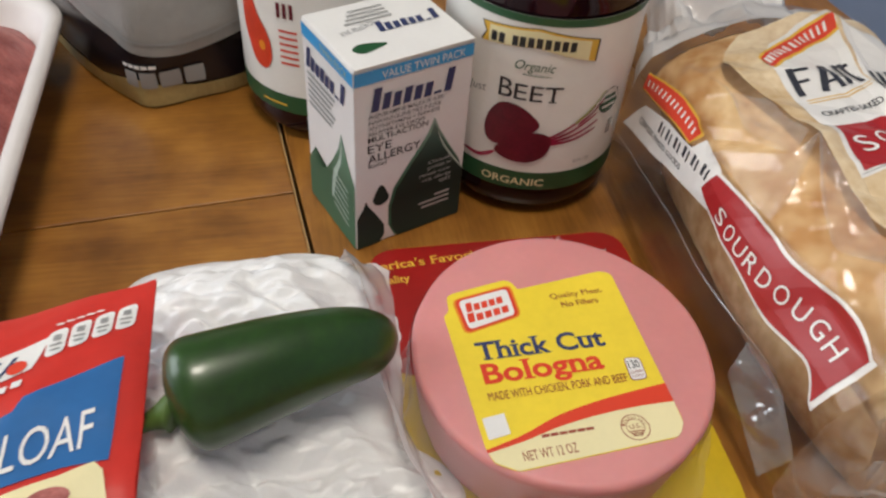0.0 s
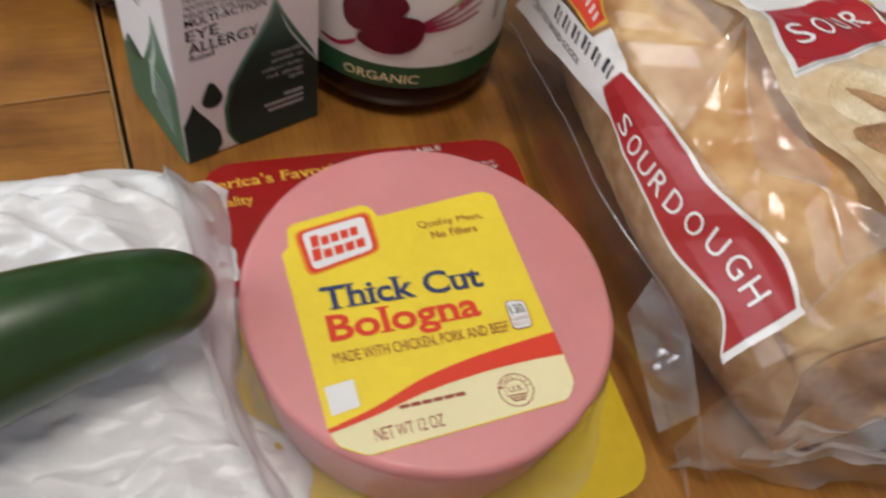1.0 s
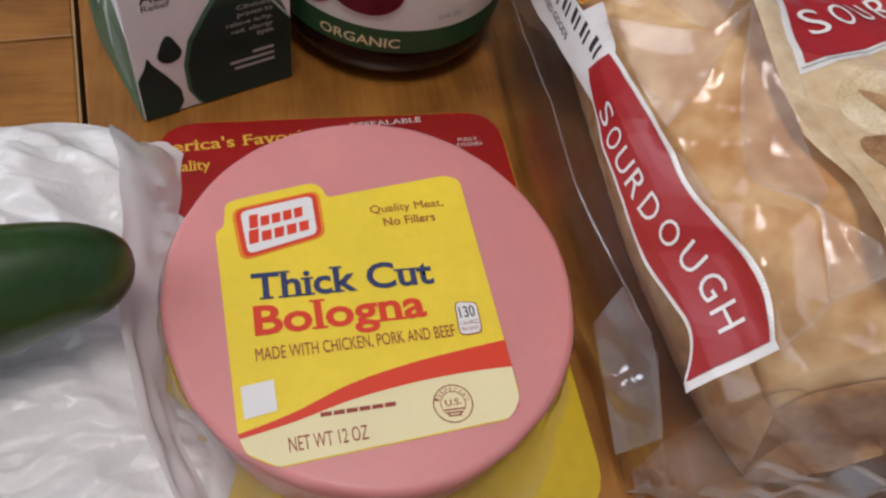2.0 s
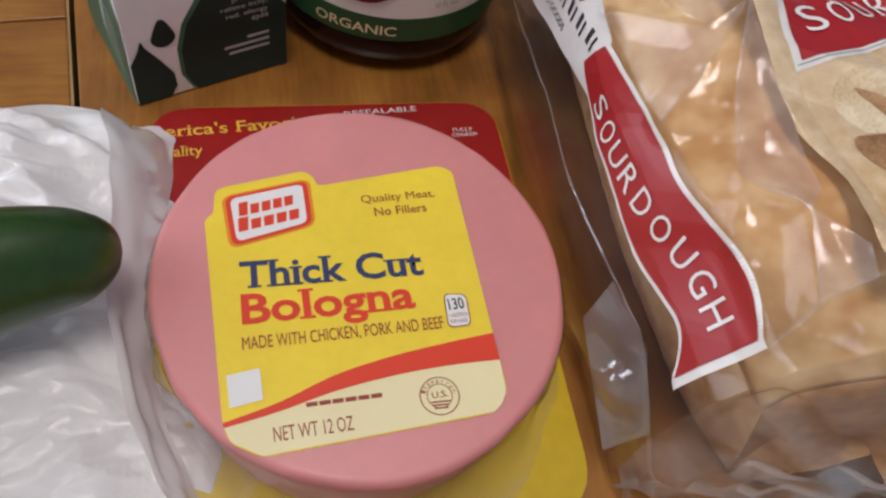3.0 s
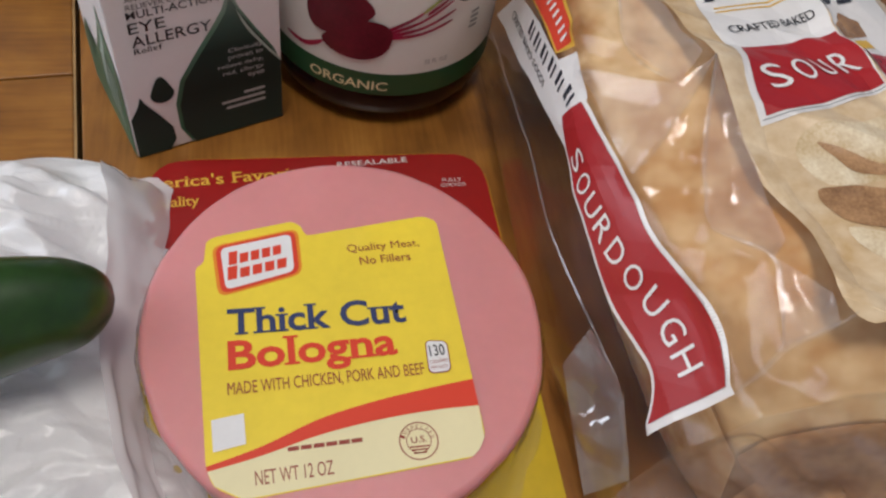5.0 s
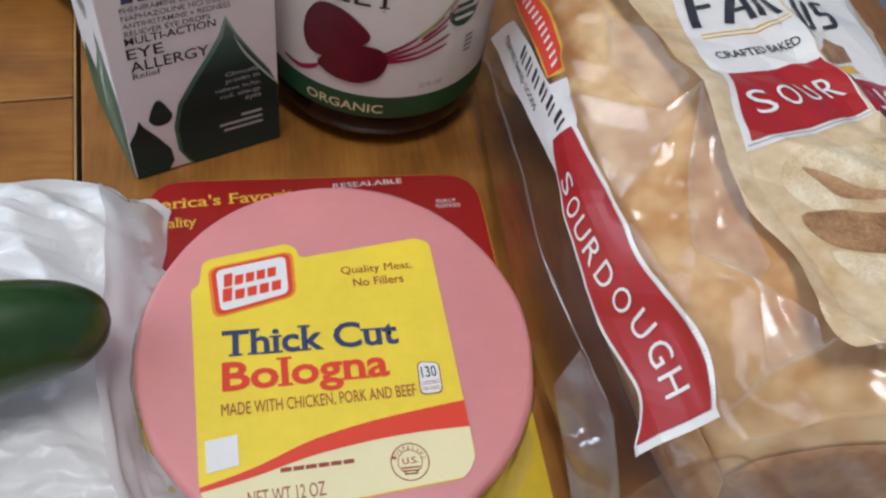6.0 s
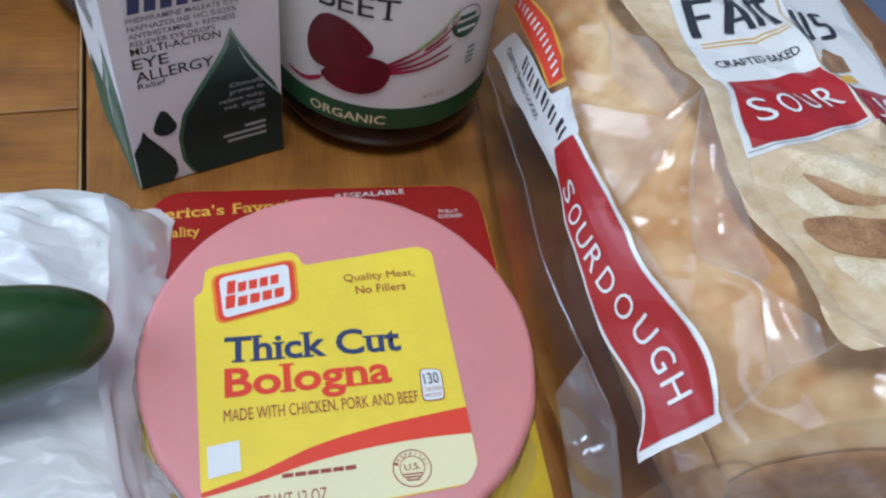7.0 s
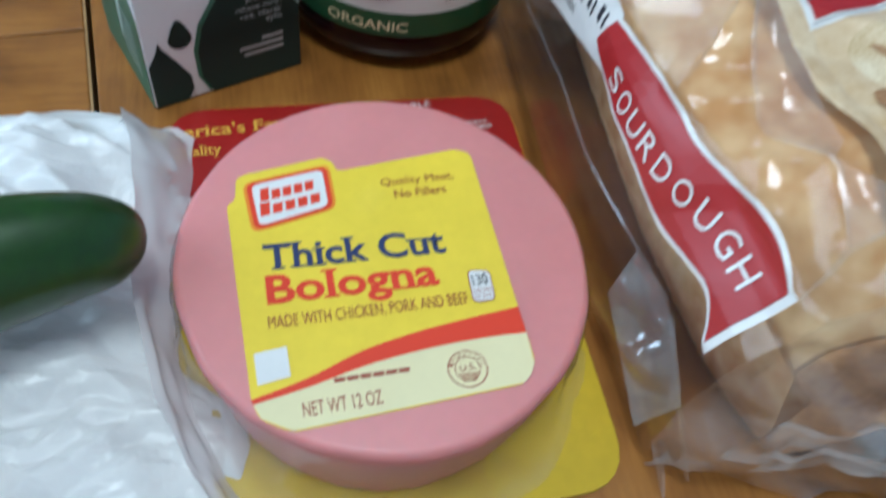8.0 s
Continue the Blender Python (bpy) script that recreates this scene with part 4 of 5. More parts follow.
loaf = thing("bread_loaf", "pale golden loaf of sourdough bread, inside a clear bag", "bread", (0.125, 0.06, 0))
LY0, LY1 = Y_FRONT + 0.0020, Y_BACK - 0.002
NL, ML = 84, 76


def loaf_place(i, j):
    """The crust: its top sinks towards the rounded heel and its foot is tucked in."""
    t = (j / (ML - 1)) ** 1.25
    y = LY0 + (LY1 - LY0) * t
    dx, z = section(y, GIRTH[-1] * i / (NL - 1))
    tuck = 0.026 * max(0.0, min(1.0, (0.066 - z) / 0.022)) * (1 if dx < 0.06 else -1)
    ends = max(0.0, 1 - (y - LY0) / 0.034) ** 2.4, max(0.0, 1 - (LY1 - y) / 0.03) ** 2.4
    k = 1 - 0.26 * ends[0] - 0.07 * ends[1]
    slice_dip = 0.0007 * max(0.0, math.sin(y * 2 * math.pi / 0.0135)) ** 8
    wob = 1 + 0.020 * wobble(dx * 10, y * 10, z * 10, 1.9) + 0.008 * wobble(dx, y, z, 75)
    x = 0.063 + 0.05 * max(0.0, y - 0.03) + 0.0675 + (dx + tuck - 0.0675) * 0.945 * (1 - 0.24 * ends[0] - 0.05 * ends[1])
    return (x, slant(y, dx) - 0.006 * max(0.0, 1 - z / 0.08) * ends[0], max(0.0012, (z * 0.945 - slice_dip) * k * wob))


bm = grid(NL, ML, loaf_place)
bmesh.ops.holes_fill(bm, edges=bm.edges[:])
bmesh.ops.recalc_face_normals(bm, faces=bm.faces[:])
part("crust", bm, CRUST, loaf, "pale golden floury crust", True)


def heel_place(i, j):
    """The cut-off end: a browner rounded cap on the loaf, its crust also darkened for the shade there."""
    x, y, z = loaf_place(i, 0)
    k = math.cos(j / 11 * math.pi / 2)
    return (0.1305 + (x - 0.1305) * k, y - 0.0060 * math.sin(j / 11 * math.pi / 2) + 0.0006 * wobble(x, z, j, 60), max(0.0012, 0.030 + (z - 0.030) * k + 0.0008 * wobble(x, z, j, 90)))


part("heel", grid(NL, 12, heel_place), CRUST_HEEL, loaf, "browner heel crust, darkened for the shade at the loaf's end", True)

bag = thing("bread_bag", "clear crinkled plastic bread bag with red and white print", "plastic bag", (0.125, 0.06, 0))
NA, NY = 190, 240
ys = np.linspace(Y_FRONT, Y_BACK, NY)
bm = grid(NA, NY, lambda i, j: film_spot(float(ys[j]), float(GIRTH[-1] * i / (NA - 1)))[0])
part("film", bm, FILM, bag, "clear crinkled film", True)


def front_y(x, z, top):
    """The front end leans forward towards its foot."""
    dx = x - 0.063
    return slant(Y_FRONT, dx) - foot_reach(dx) * max(0.0, 1 - z / max(0.01, top)) ** 0.8


def front_sheet(i, j):
    """The folded front end of the bag, hanging from the film's edge to the table."""
    p, t = film_spot(float(ys[0]), float(GIRTH[-1] * i / (NA - 1)))[0], j / 39
    z = p.z * (1 - t)
    x = p.x + (0.125 - p.x) * 0.12 * math.sin(math.pi * t)
    y = front_y(x, z, p.z) - 0.0036 * facets(x, z, 0.022, 4) * min(1, 5 * t) - 0.0020 * facets(x, z, 0.010, 6) * min(1, 5 * t)
    return Vector((x, y, max(0.0012, z)))


part("front_fold", grid(NA, 40, front_sheet), FRONT_FILM, bag, "clear folded end of the bag", True)


def pleat(x0, x1, z0, climb, deep, seed, proud):
    """A doubled strip of film across the front end, wide at its left corner and running out to the right."""
    def place(i, j):
        u, v = i / 59, j / 11
        x = x0 + (x1 - x0) * u
        top = float(np.interp(x - 0.063, FRONT_END[3:13, 0], FRONT_END[3:13, 1]))
        z = z0 + climb * u - v * deep * (1 - 0.6 * u + 0.15 * math.sin(14 * u)) + 0.004 * v * (1 - v) * math.sin(9 * u)
        y = front_y(x, z, top) - proud - 0.0018 * facets(x, z, 0.009, seed) - 0.0018 * max(0.0, 1 - v * 8)
        return Vector((x + 0.004 * math.sin(3.1 * v) * (1 - u), y, max(0.0012, z)))
    part("pleat", grid(60, 12, place), PLEAT, bag, "milky doubled strip of film", True)


pleat(0.0745, 0.1850, 0.0430, 0.020, 0.015, 31, 0.0048)
pleat(0.0860, 0.1900, 0.0270, 0.024, 0.008, 37, 0.0030)


def tail(i, j):
    p = film_spot(float(ys[-1]), float(0.060 + (GIRTH[-1] - 0.10) * i / (NA - 1)))[0]
    t = j / 29
    k = 1 - 0.58 * math.sin(min(1, t * 1.25) * math.pi / 2) + 0.35 * max(0, t - 0.75)
    c = Vector((0.128, Y_BACK + 0.115 * t, 0.038 + 0.03 * t))
    q = Vector((c.x + (p.x - 0.128) * k, c.y, c.z + (p.z - 0.045) * k))
    f = math.sin(math.pi * min(1, t * 1.2)) * (0.010 * crumple(q.x, t * 0.03, q.z, 45) + 0.006 * facets(q.x, t * 0.115, 0.014, 51) + 0.003 * facets(q.x, t * 0.115, 0.006, 52))
    return Vector((q.x + f * (p.x - 0.128) * 8, q.y, max(0.002, q.z + f)))


part("tail", grid(NA, 30, tail), TAIL, bag, "whitish gathered end of the bag", True)


def film_fold(line, wide, high):
    """A sharp fold that stands up from the film, along (round, along) points."""
    pts = rounded(line, 8, False)

    def place(i, j):
        p, q = np.array(pts[max(i - 1, 0)]), np.array(pts[min(i + 1, len(pts) - 1)])
        d = (q - p) / np.linalg.norm(q - p)
        off = (j - 1) * wide * 1.1 * (0.35 + 0.65 * math.sin(math.pi * i / (len(pts) - 1)))
        u, v = pts[i][0] - d[1] * off, pts[i][1] + d[0] * off
        return on_film(u, v, 0.0002 + (high if j == 1 else 0) + 0.0003 * wobble(u, v, j, 200))
    part("fold", grid(len(pts), 3, place), FOLD, bag, "creased fold in the film", False)


for line, wide, high in (
    (CREASES[0][0], 0.0005, 0.0008),
    (CREASES[1][0], 0.0005, 0.0008),
    (CREASES[3][0], 0.0004, 0.0007),
    (CREASES[8][0], 0.0004, 0.0007),
    ([(0.0766, -0.0380), (0.0900, -0.0330), (0.1080, -0.0290)], 0.0006, 0.0010),
    ([(0.0360, 0.1300), (0.0400, 0.0800), (0.0420, 0.0300), (0.0431, 0.0065), (0.0442, -0.0090), (0.0453, -0.0200)], 0.0004, 0.0008),
):
    film_fold(line, wide, high)

FB = 0.0015
# doubled film between the creases
for pts in (
    [PEAK, (0.1048, 0.0315), (0.0971, 0.0140), (0.0914, 0.0030), (0.0903, -0.0022), (0.0980, -0.0137), (0.1040, -0.0080), (0.1055, 0.0050), (0.1070, 0.0150), (0.1084, 0.0293)],
    [PEAK, (0.0955, 0.0273), (0.0804, 0.0200), (0.0790, 0.0400), (0.0760, 0.0623), (0.1004, 0.0390)],
    [(0.0980, -0.0137), (0.0906, -0.0323), (0.1040, -0.0300), (0.1050, -0.0240)],
    [(0.1040, 0.0740), (0.0960, 0.0850), (0.0930, 0.0600), (0.1004, 0.0390), (0.1070, 0.0470)],
):
    print_shape("doubled_whitened_film", pts, on_film, 0.0004, DOUBLED, bag, FB, "milky doubled film between creases")


def gusset(i, j):
    """Doubled film at the front corner of the bag: a leaning facet beside the corner's crease, its bright reflection
    put in as milky white.
    """
    s, t = i / 23, j / 23
    upper = rounded([(0.0660, -0.0040, 0.0440), (0.0721, -0.0200, 0.0380), (0.0757, -0.0400, 0.0180)], 12, False)
    lower = rounded([(0.0605, -0.0080, 0.0310), (0.0625, -0.0260, 0.0200), (0.0645, -0.0400, 0.0100)], 12, False)
    p = upper[i] * t + lower[i] * (1 - t)
    inner = math.sin(math.pi * s) * math.sin(math.pi * t)
    return Vector((p[0] - 0.0030 * inner * facets(p[1], p[2], 0.010, 21), p[1], p[2] + 0.0012 * inner * facets(p[1], p[2], 0.005, 22)))


part("gusset", grid(24, 24, gusset), GUSSET, bag, "doubled film at the bag's corner, whitened for its reflection", True)


def corner(i, j):
    t, w = i / 23, (j - 1) * 0.0008
    p = Vector((0.0721, -0.0200, 0.0380)).lerp(Vector((0.0779, -0.0535, 0.0030)), t)
    return p + Vector((w + 0.0006 * wobble(t, 0, 0, 9), -0.0018 if j == 1 else 0.0, 0.0006 if j == 1 else 0.0))


part("corner_fold", grid(24, 3, corner), FOLD, bag, "creased corner of the bag")


def apron(i, j):
    """Film from the bright facet down to the table."""
    s, t = i / 23, j / 11
    upper = Vector((0.0605, -0.0080, 0.0310)).lerp(Vector((0.0645, -0.0400, 0.0100)), s)
    lower = Vector((0.0660, 0.0050, 0.0012)).lerp(Vector((0.0700, -0.0520, 0.0012)), s)
    p = upper.lerp(lower, t)
    return p + Vector((-0.0012 * facets(p.y, p.z, 0.012, 25), 0, 0))


part("apron", grid(24, 12, apron), FILM, bag, "clear film at the bag's foot", True)

photo = [(0.1004, 0.0965), (0.1048, 0.0718), (0.1087, 0.0460), (0.1084, 0.0293), (0.1059, 0.0093), (0.1062, 0.0040), (0.1087, -0.0087), (0.1076, -0.0170), (0.1062, -0.0255), (0.1087, -0.0310), (0.1144, -0.0323),
         (0.1350, -0.0330), (0.1650, -0.0280), (0.1850, 0.0), (0.1950, 0.0600), (0.1900, 0.1300), (0.1200, 0.1250), (0.1030, 0.1120)]
print_shape("photo_print", rounded(photo, 3), on_film, 0.0003, PHOTO, bag, FB, "printed picture of cut bread")
for name, mat, lift, pts in (
    ("printed_crumb", PHOTO_CRUMB, 0.0005, [(0.1165, 0.0140), (0.1220, 0.0210), (0.1340, 0.0215), (0.1520, 0.0240), (0.1540, 0.0060), (0.1340, 0.0040), (0.1200, 0.0045)]),
    ("printed_crumb", PHOTO_CRUMB, 0.0005, [(0.1180, -0.0080), (0.1290, -0.0120), (0.1500, -0.0150), (0.1560, -0.0240), (0.1350, -0.0250), (0.1210, -0.0180)]),
    ("printed_crust", PHOTO_CRUST, 0.0008, [(0.1165, 0.0030), (0.1251, 0.0032), (0.1342, 0.0012), (0.1500, -0.0010), (0.1520, -0.0130), (0.1400, -0.0120), (0.1276, -0.0100), (0.1185, -0.0060)]),
    ("printed_crust", PHOTO_CRUST, 0.0008, [(0.1215, 0.0165), (0.1235, 0.0120), (0.1265, 0.0070), (0.1350, 0.0050), (0.1420, 0.0055), (0.1330, 0.0085), (0.1275, 0.0125)]),
):
    print_shape(name, rounded(pts, 4), on_film, lift, mat, bag, FB)
panel = [(0.1111, 0.0990), (0.1125, 0.0598), (0.1144, 0.0498), (0.1122, 0.0225), (0.1268, 0.0260), (0.1460, 0.0318), (0.1452, 0.0460), (0.1430, 0.0610), (0.1411, 0.0843), (0.1460, 0.1283), (0.1300, 0.1215), (0.1175, 0.1120)]
print_shape("white_panel", panel, on_film, 0.0007, PAPER_FILM, bag, FB, "white printed panel")
print_shape("red_panel", [(0.1161, 0.0510), (0.1430, 0.0575), (0.1446, 0.0460), (0.1455, 0.0335), (0.1276, 0.0283), (0.1139, 0.0250)], on_film, 0.0012, DEEP_RED, bag, FB, "red printed panel")
print_shape("panel_line", [(0.1128, 0.0237), (0.1276, 0.0271), (0.1456, 0.0323), (0.1456, 0.0326), (0.1276, 0.0274), (0.1128, 0.0240)], on_film, 0.0012, GREY_INK, bag, FB)
for k, ch in enumerate("SOUR"):
    print_text(ch, 0.1184 + 0.0066 * k, 0.0335 + 0.0019 * k, 0.0049, 0.0084, on_film, 0.0020, PAPER_FILM, bag, 0.0, 14, fine=FB, name="panel_letter")
print_text("CRAFTED BAKED", 0.1164, 0.0582, 0.0244, 0.0030, on_film, 0.0015, BLACK, bag, 0.004, 14, fine=FB)
for v in (0.0, 0.0016):
    print_shape("gold_line", [(0.1153, 0.0680 + v), (0.1290, 0.0700 + v), (0.1408, 0.0752 + v), (0.1408, 0.0757 + v), (0.1290, 0.0706 + v), (0.1153, 0.0685 + v)], on_film, 0.0010, GOLD_INK, bag, FB)


def letter_bars(a, y, w, h, bars, rise):
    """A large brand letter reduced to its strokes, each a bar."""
    for u0, v0, u1, v1, thick in bars:
        p, q = np.array((a + u0 * w, y + v0 * h + rise * u0 * w)), np.array((a + u1 * w, y + v1 * h + rise * u1 * w))
        d = (q - p) / np.linalg.norm(q - p)
        n = np.array((-d[1], d[0])) * thick * w / 2
        print_shape("brand_letter_bar", [p - n, q - n, q + n, p + n], on_film, 0.0015, CHARCOAL, bag, FB)


STEM_AND_ARMS = ((0.15, 0, 0.15, 1, 0.3), (0.3, 0.9, 1.0, 0.9, 0.22), (0.3, 0.5, 0.8, 0.5, 0.2))
SLANTS = ((0.05, 0, 0.45, 1, 0.28), (0.95, 0, 0.55, 1, 0.28), (0.3, 0.3, 0.7, 0.3, 0.16))
for a, y, w, bars in ((0.1140, 0.0725, 0.0070, STEM_AND_ARMS), (0.1222, 0.0738, 0.0080, SLANTS), (0.1318, 0.0765, 0.0072, STEM_AND_ARMS[:2] + SLANTS[1:2])):
    letter_bars(a, y, w, 0.0150, bars, 0.24)
ribbon_low = rounded([(0.1117, 0.0915), (0.1202, 0.1000), (0.1320, 0.1085), (0.1438, 0.1138)], 5, False)
ribbon_high = rounded([(0.1452, 0.1228), (0.1320, 0.1180), (0.1175, 0.1078), (0.1106, 0.0995)], 5, False)
print_shape("ribbon_edge", [(u + 0.0004, v - 0.0014) for u, v in ribbon_low] + [(u - 0.0004, v + 0.0014) for u, v in ribbon_high], on_film, 0.0009, GOLD_INK, bag, FB)
print_shape("ribbon", list(ribbon_low) + list(ribbon_high), on_film, 0.0011, RED_INK, bag, FB, "orange-red printed ribbon")
for k in range(1, 14):
    p, q = np.array(ribbon_low[k]), np.array(ribbon_high[15 - k])
    print_shape("brand_bar", [p + (q - p) * 0.25 - (0.0005, 0), p + (q - p) * 0.25 + (0.0006, 0.0004), p + (q - p) * 0.78 + (0.0006, 0.0004), p + (q - p) * 0.78 - (0.0005, 0)], on_film, 0.0013, PAPER_FILM, bag, FB)
# the same print comes round again past the long crease
print_shape("white_panel", [(0.1466, 0.0318), (0.1458, 0.0460), (0.1436, 0.0610), (0.1417, 0.0843), (0.1470, 0.1200), (0.1760, 0.1180), (0.1780, 0.0320)], on_film, 0.0006, PAPER_FILM, bag, FB, "white printed panel past a fold")
print_shape("red_panel", [(0.1468, 0.0320), (0.1455, 0.0490), (0.1600, 0.0510), (0.1740, 0.0500), (0.1750, 0.0320)], on_film, 0.0012, DEEP_RED, bag, FB, "red printed panel")
print_text("UG", 0.1500, 0.0350, 0.0150, 0.0095, on_film, 0.0020, PAPER_FILM, bag, 0.0, 6, fine=FB)
print_shape("printed_barn", [(0.1440, 0.0600), (0.1500, 0.0680), (0.1565, 0.0655), (0.1572, 0.0595), (0.1450, 0.0545)], on_film, 0.0010, PHOTO_CRUST, bag, FB, "printed brick-red barn")
print_shape("printed_field", [(0.1440, 0.0530), (0.1560, 0.0575), (0.1580, 0.0545), (0.1450, 0.0500)], on_film, 0.0010, GOLD_INK, bag, FB)
letter_bars(0.1432, 0.0700, 0.0062, 0.0140, ((0.15, 0.1, 0.15, 1, 0.3), (0.85, 0.1, 0.85, 1, 0.3), (0.1, 0.08, 0.9, 0.08, 0.25)), 0.2)
letter_bars(0.1515, 0.0715, 0.0060, 0.0140, ((0.1, 0.1, 0.9, 0.1, 0.25), (0.1, 0.5, 0.9, 0.5, 0.25), (0.1, 0.92, 0.9, 0.92, 0.25), (0.85, 0.1, 0.85, 0.5, 0.3), (0.12, 0.5, 0.12, 0.92, 0.3)), 0.2)
# strip along the shoulder
strip = [(0.0412, 0.1310), (0.0469, 0.0965), (0.0521, 0.0713), (0.0560, 0.0545), (0.0590, 0.0430), (0.0700, 0.0480), (0.0752, 0.0527), (0.0768, 0.0610), (0.0771, 0.0695), (0.0692, 0.0733), (0.0650, 0.0950), (0.0568, 0.1183)]
print_shape("white_strip", strip, on_film, 0.0003, PAPER_FILM, bag, FB, "white printed strip")
edge_right = rounded([(0.0727, 0.0527), (0.0766, 0.0343), (0.0768, 0.0183), (0.0757, 0.0068), (0.0774, -0.0062), (0.0794, -0.0175), (0.0788, -0.0265), (0.0752, -0.0355)], 5, False)
edge_left = rounded([(0.0510, -0.0350), (0.0571, -0.0280), (0.0587, -0.0230), (0.0574, -0.0165), (0.0545, -0.0025), (0.0560, 0.0080), (0.0576, 0.0200), (0.0582, 0.0313), (0.0596, 0.0438), (0.0625, 0.0553)], 5, False)
wide = [(u + 0.0014, v) for u, v in edge_right] + [(0.0766, -0.0378), (0.0490, -0.0373)] + [(u - 0.0014, v) for u, v in edge_left]
print_shape("banner_border", wide, on_film, 0.0006, PAPER_FILM, bag, FB)
print_shape("banner", list(edge_right) + list(edge_left), on_film, 0.0012, DEEP_RED, bag, FB, "deep red printed banner")
spine = [(0.0642, 0.0367), (0.0636, 0.0287), (0.0634, 0.0212), (0.0636, 0.0138), (0.0642, 0.0060), (0.0656, -0.0022), (0.0674, -0.0102), (0.0684, -0.0184), (0.0684, -0.0262)]
for k, ch in enumerate("SOURDOUGH"):
    a, b = spine[max(k - 1, 0)], spine[min(k + 1, 8)]
    ang = math.degrees(math.atan2(b[1] - a[1], b[0] - a[0]))
    w, h = 0.0056, 0.0074
    c, s = math.cos(radians(ang)), math.sin(radians(ang))
    u0, v0 = spine[k][0] - c * w / 2 + s * h / 2, spine[k][1] - s * w / 2 - c * h / 2
    print_text(ch, u0, v0, w, h, on_film, 0.0018, PAPER_FILM, bag, 0.0, ang, fine=FB, name="banner_letter")
print_text("CRAFTED BAKED GOODS", 0.0478, 0.1185, 0.0455, 0.0024, on_film, 0.0006, BLACK, bag, 0.004, -80, fine=FB)
ri = rounded([(0.0610, 0.1270), (0.0650, 0.1080), (0.0690, 0.0900), (0.0700, 0.0760)], 5, False)
ro = rounded([(0.0772, 0.0735), (0.0786, 0.0813), (0.0776, 0.0973), (0.0740, 0.1120), (0.0690, 0.1270)], 5, False)
print_shape("ribbon_edge", [(u - 0.0009, v) for u, v in ri] + [(u + 0.0004, v - 0.0020) for u, v in ro[:1]] + [(u + 0.0010, v) for u, v in ro], on_film, 0.0006, GOLD_INK, bag, FB)
print_shape("ribbon", list(ri) + list(ro), on_film, 0.0009, RED_INK, bag, FB, "orange-red printed ribbon")
for k in range(13):
    u, v = 0.0660 + 0.0085 * math.sin(k / 12 * 1.7), 0.1235 - 0.0038 * k
    print_shape("brand_bar", [(u - 0.0016, v - 0.0007), (u + 0.0018, v - 0.0004), (u + 0.0018, v + 0.0009), (u - 0.0016, v + 0.0006)], on_film, 0.0011, PAPER_FILM, bag, FB)
for k in range(6):
    u, v = 0.0580 + 0.0019 * k, 0.1000 - 0.0078 * k
    print_shape("brand_letter_bar", [(u - 0.0020, v), (u + 0.0035, v + 0.0006), (u + 0.0035, v - 0.0014), (u - 0.0020, v - 0.0020)], on_film, 0.0006, CHARCOAL, bag, FB)
    print_shape("brand_letter_bar", [(u - 0.0020, v - 0.0036), (u + 0.0035, v - 0.0030), (u + 0.0035, v - 0.0042), (u - 0.0020, v - 0.0048)], on_film, 0.0006, CHARCOAL, bag, FB)

# ---- white produce bag ----
produce = thing("produce_bag", "crumpled thin white plastic produce bag, filled, under the pepper", "plastic bag", (-0.115, 0.0, 0))
BX, BY = -0.112, 0.000
REACH = [0.056, 0.062, 0.086, 0.106, 0.102, 0.106, 0.094, 0.084, 0.094, 0.104, 0.120, 0.132, 0.128, 0.110, 0.102, 0.080]


def reach(a):
    k = (a / (2 * math.pi)) % 1 * len(REACH)
    i, f = int(k), k - int(k)
    f = f * f * (3 - 2 * f)
    return REACH[i % len(REACH)] * (1 - f) + REACH[(i + 1) % len(REACH)] * f + 0.004 * wobble(math.cos(a), math.sin(a), 0, 3.1)


def mound(i, j, na=220, nr=70):
    a, t = 2 * math.pi * i / na, j / (nr - 1)
    r = reach(a) * t
    x, y = BX + r * math.cos(a), BY + r * math.sin(a)
    rise = (1 - t ** 3.2) ** 0.75
    h = 0.026 + 0.011 * math.exp(-((x + 0.100) ** 2 + (y - 0.062) ** 2) / 0.0009) + 0.012 * math.exp(-((x + 0.136) ** 2 + (y - 0.066) ** 2) / 0.0006) + 0.018 * math.exp(-((x + 0.165) ** 2 + (y + 0.005) ** 2) / 0.0016)
    fold = 0.0044 * facets(x, y, 0.027, 7) + 0.0036 * facets(x, y, 0.0120, 8) + 0.0019 * facets(x + y, y - x, 0.0055, 9)
    dent = math.exp(-((y - 0.2 * (x + 0.096) - 0.003) ** 2) / 0.0003) * (1 if -0.14 < x < -0.06 else 0.3)
    z = rise * h + fold * (0.25 + 0.75 * rise) * (1 - 0.6 * dent) * min(1, (1 - t) * 9 + 0.15)
    return (x + 0.003 * wobble(x, y, 1, 40) * t, y + 0.003 * wobble(x, y, 2, 40) * t, max(0.0008, z))


bm = grid(300, 110, lambda i, j: mound(i, j, 300, 110), True)
bmesh.ops.remove_doubles(bm, verts=bm.verts, dist=1e-6)
part("film", bm, BAG_WHITE, produce, "crumpled white film", True)


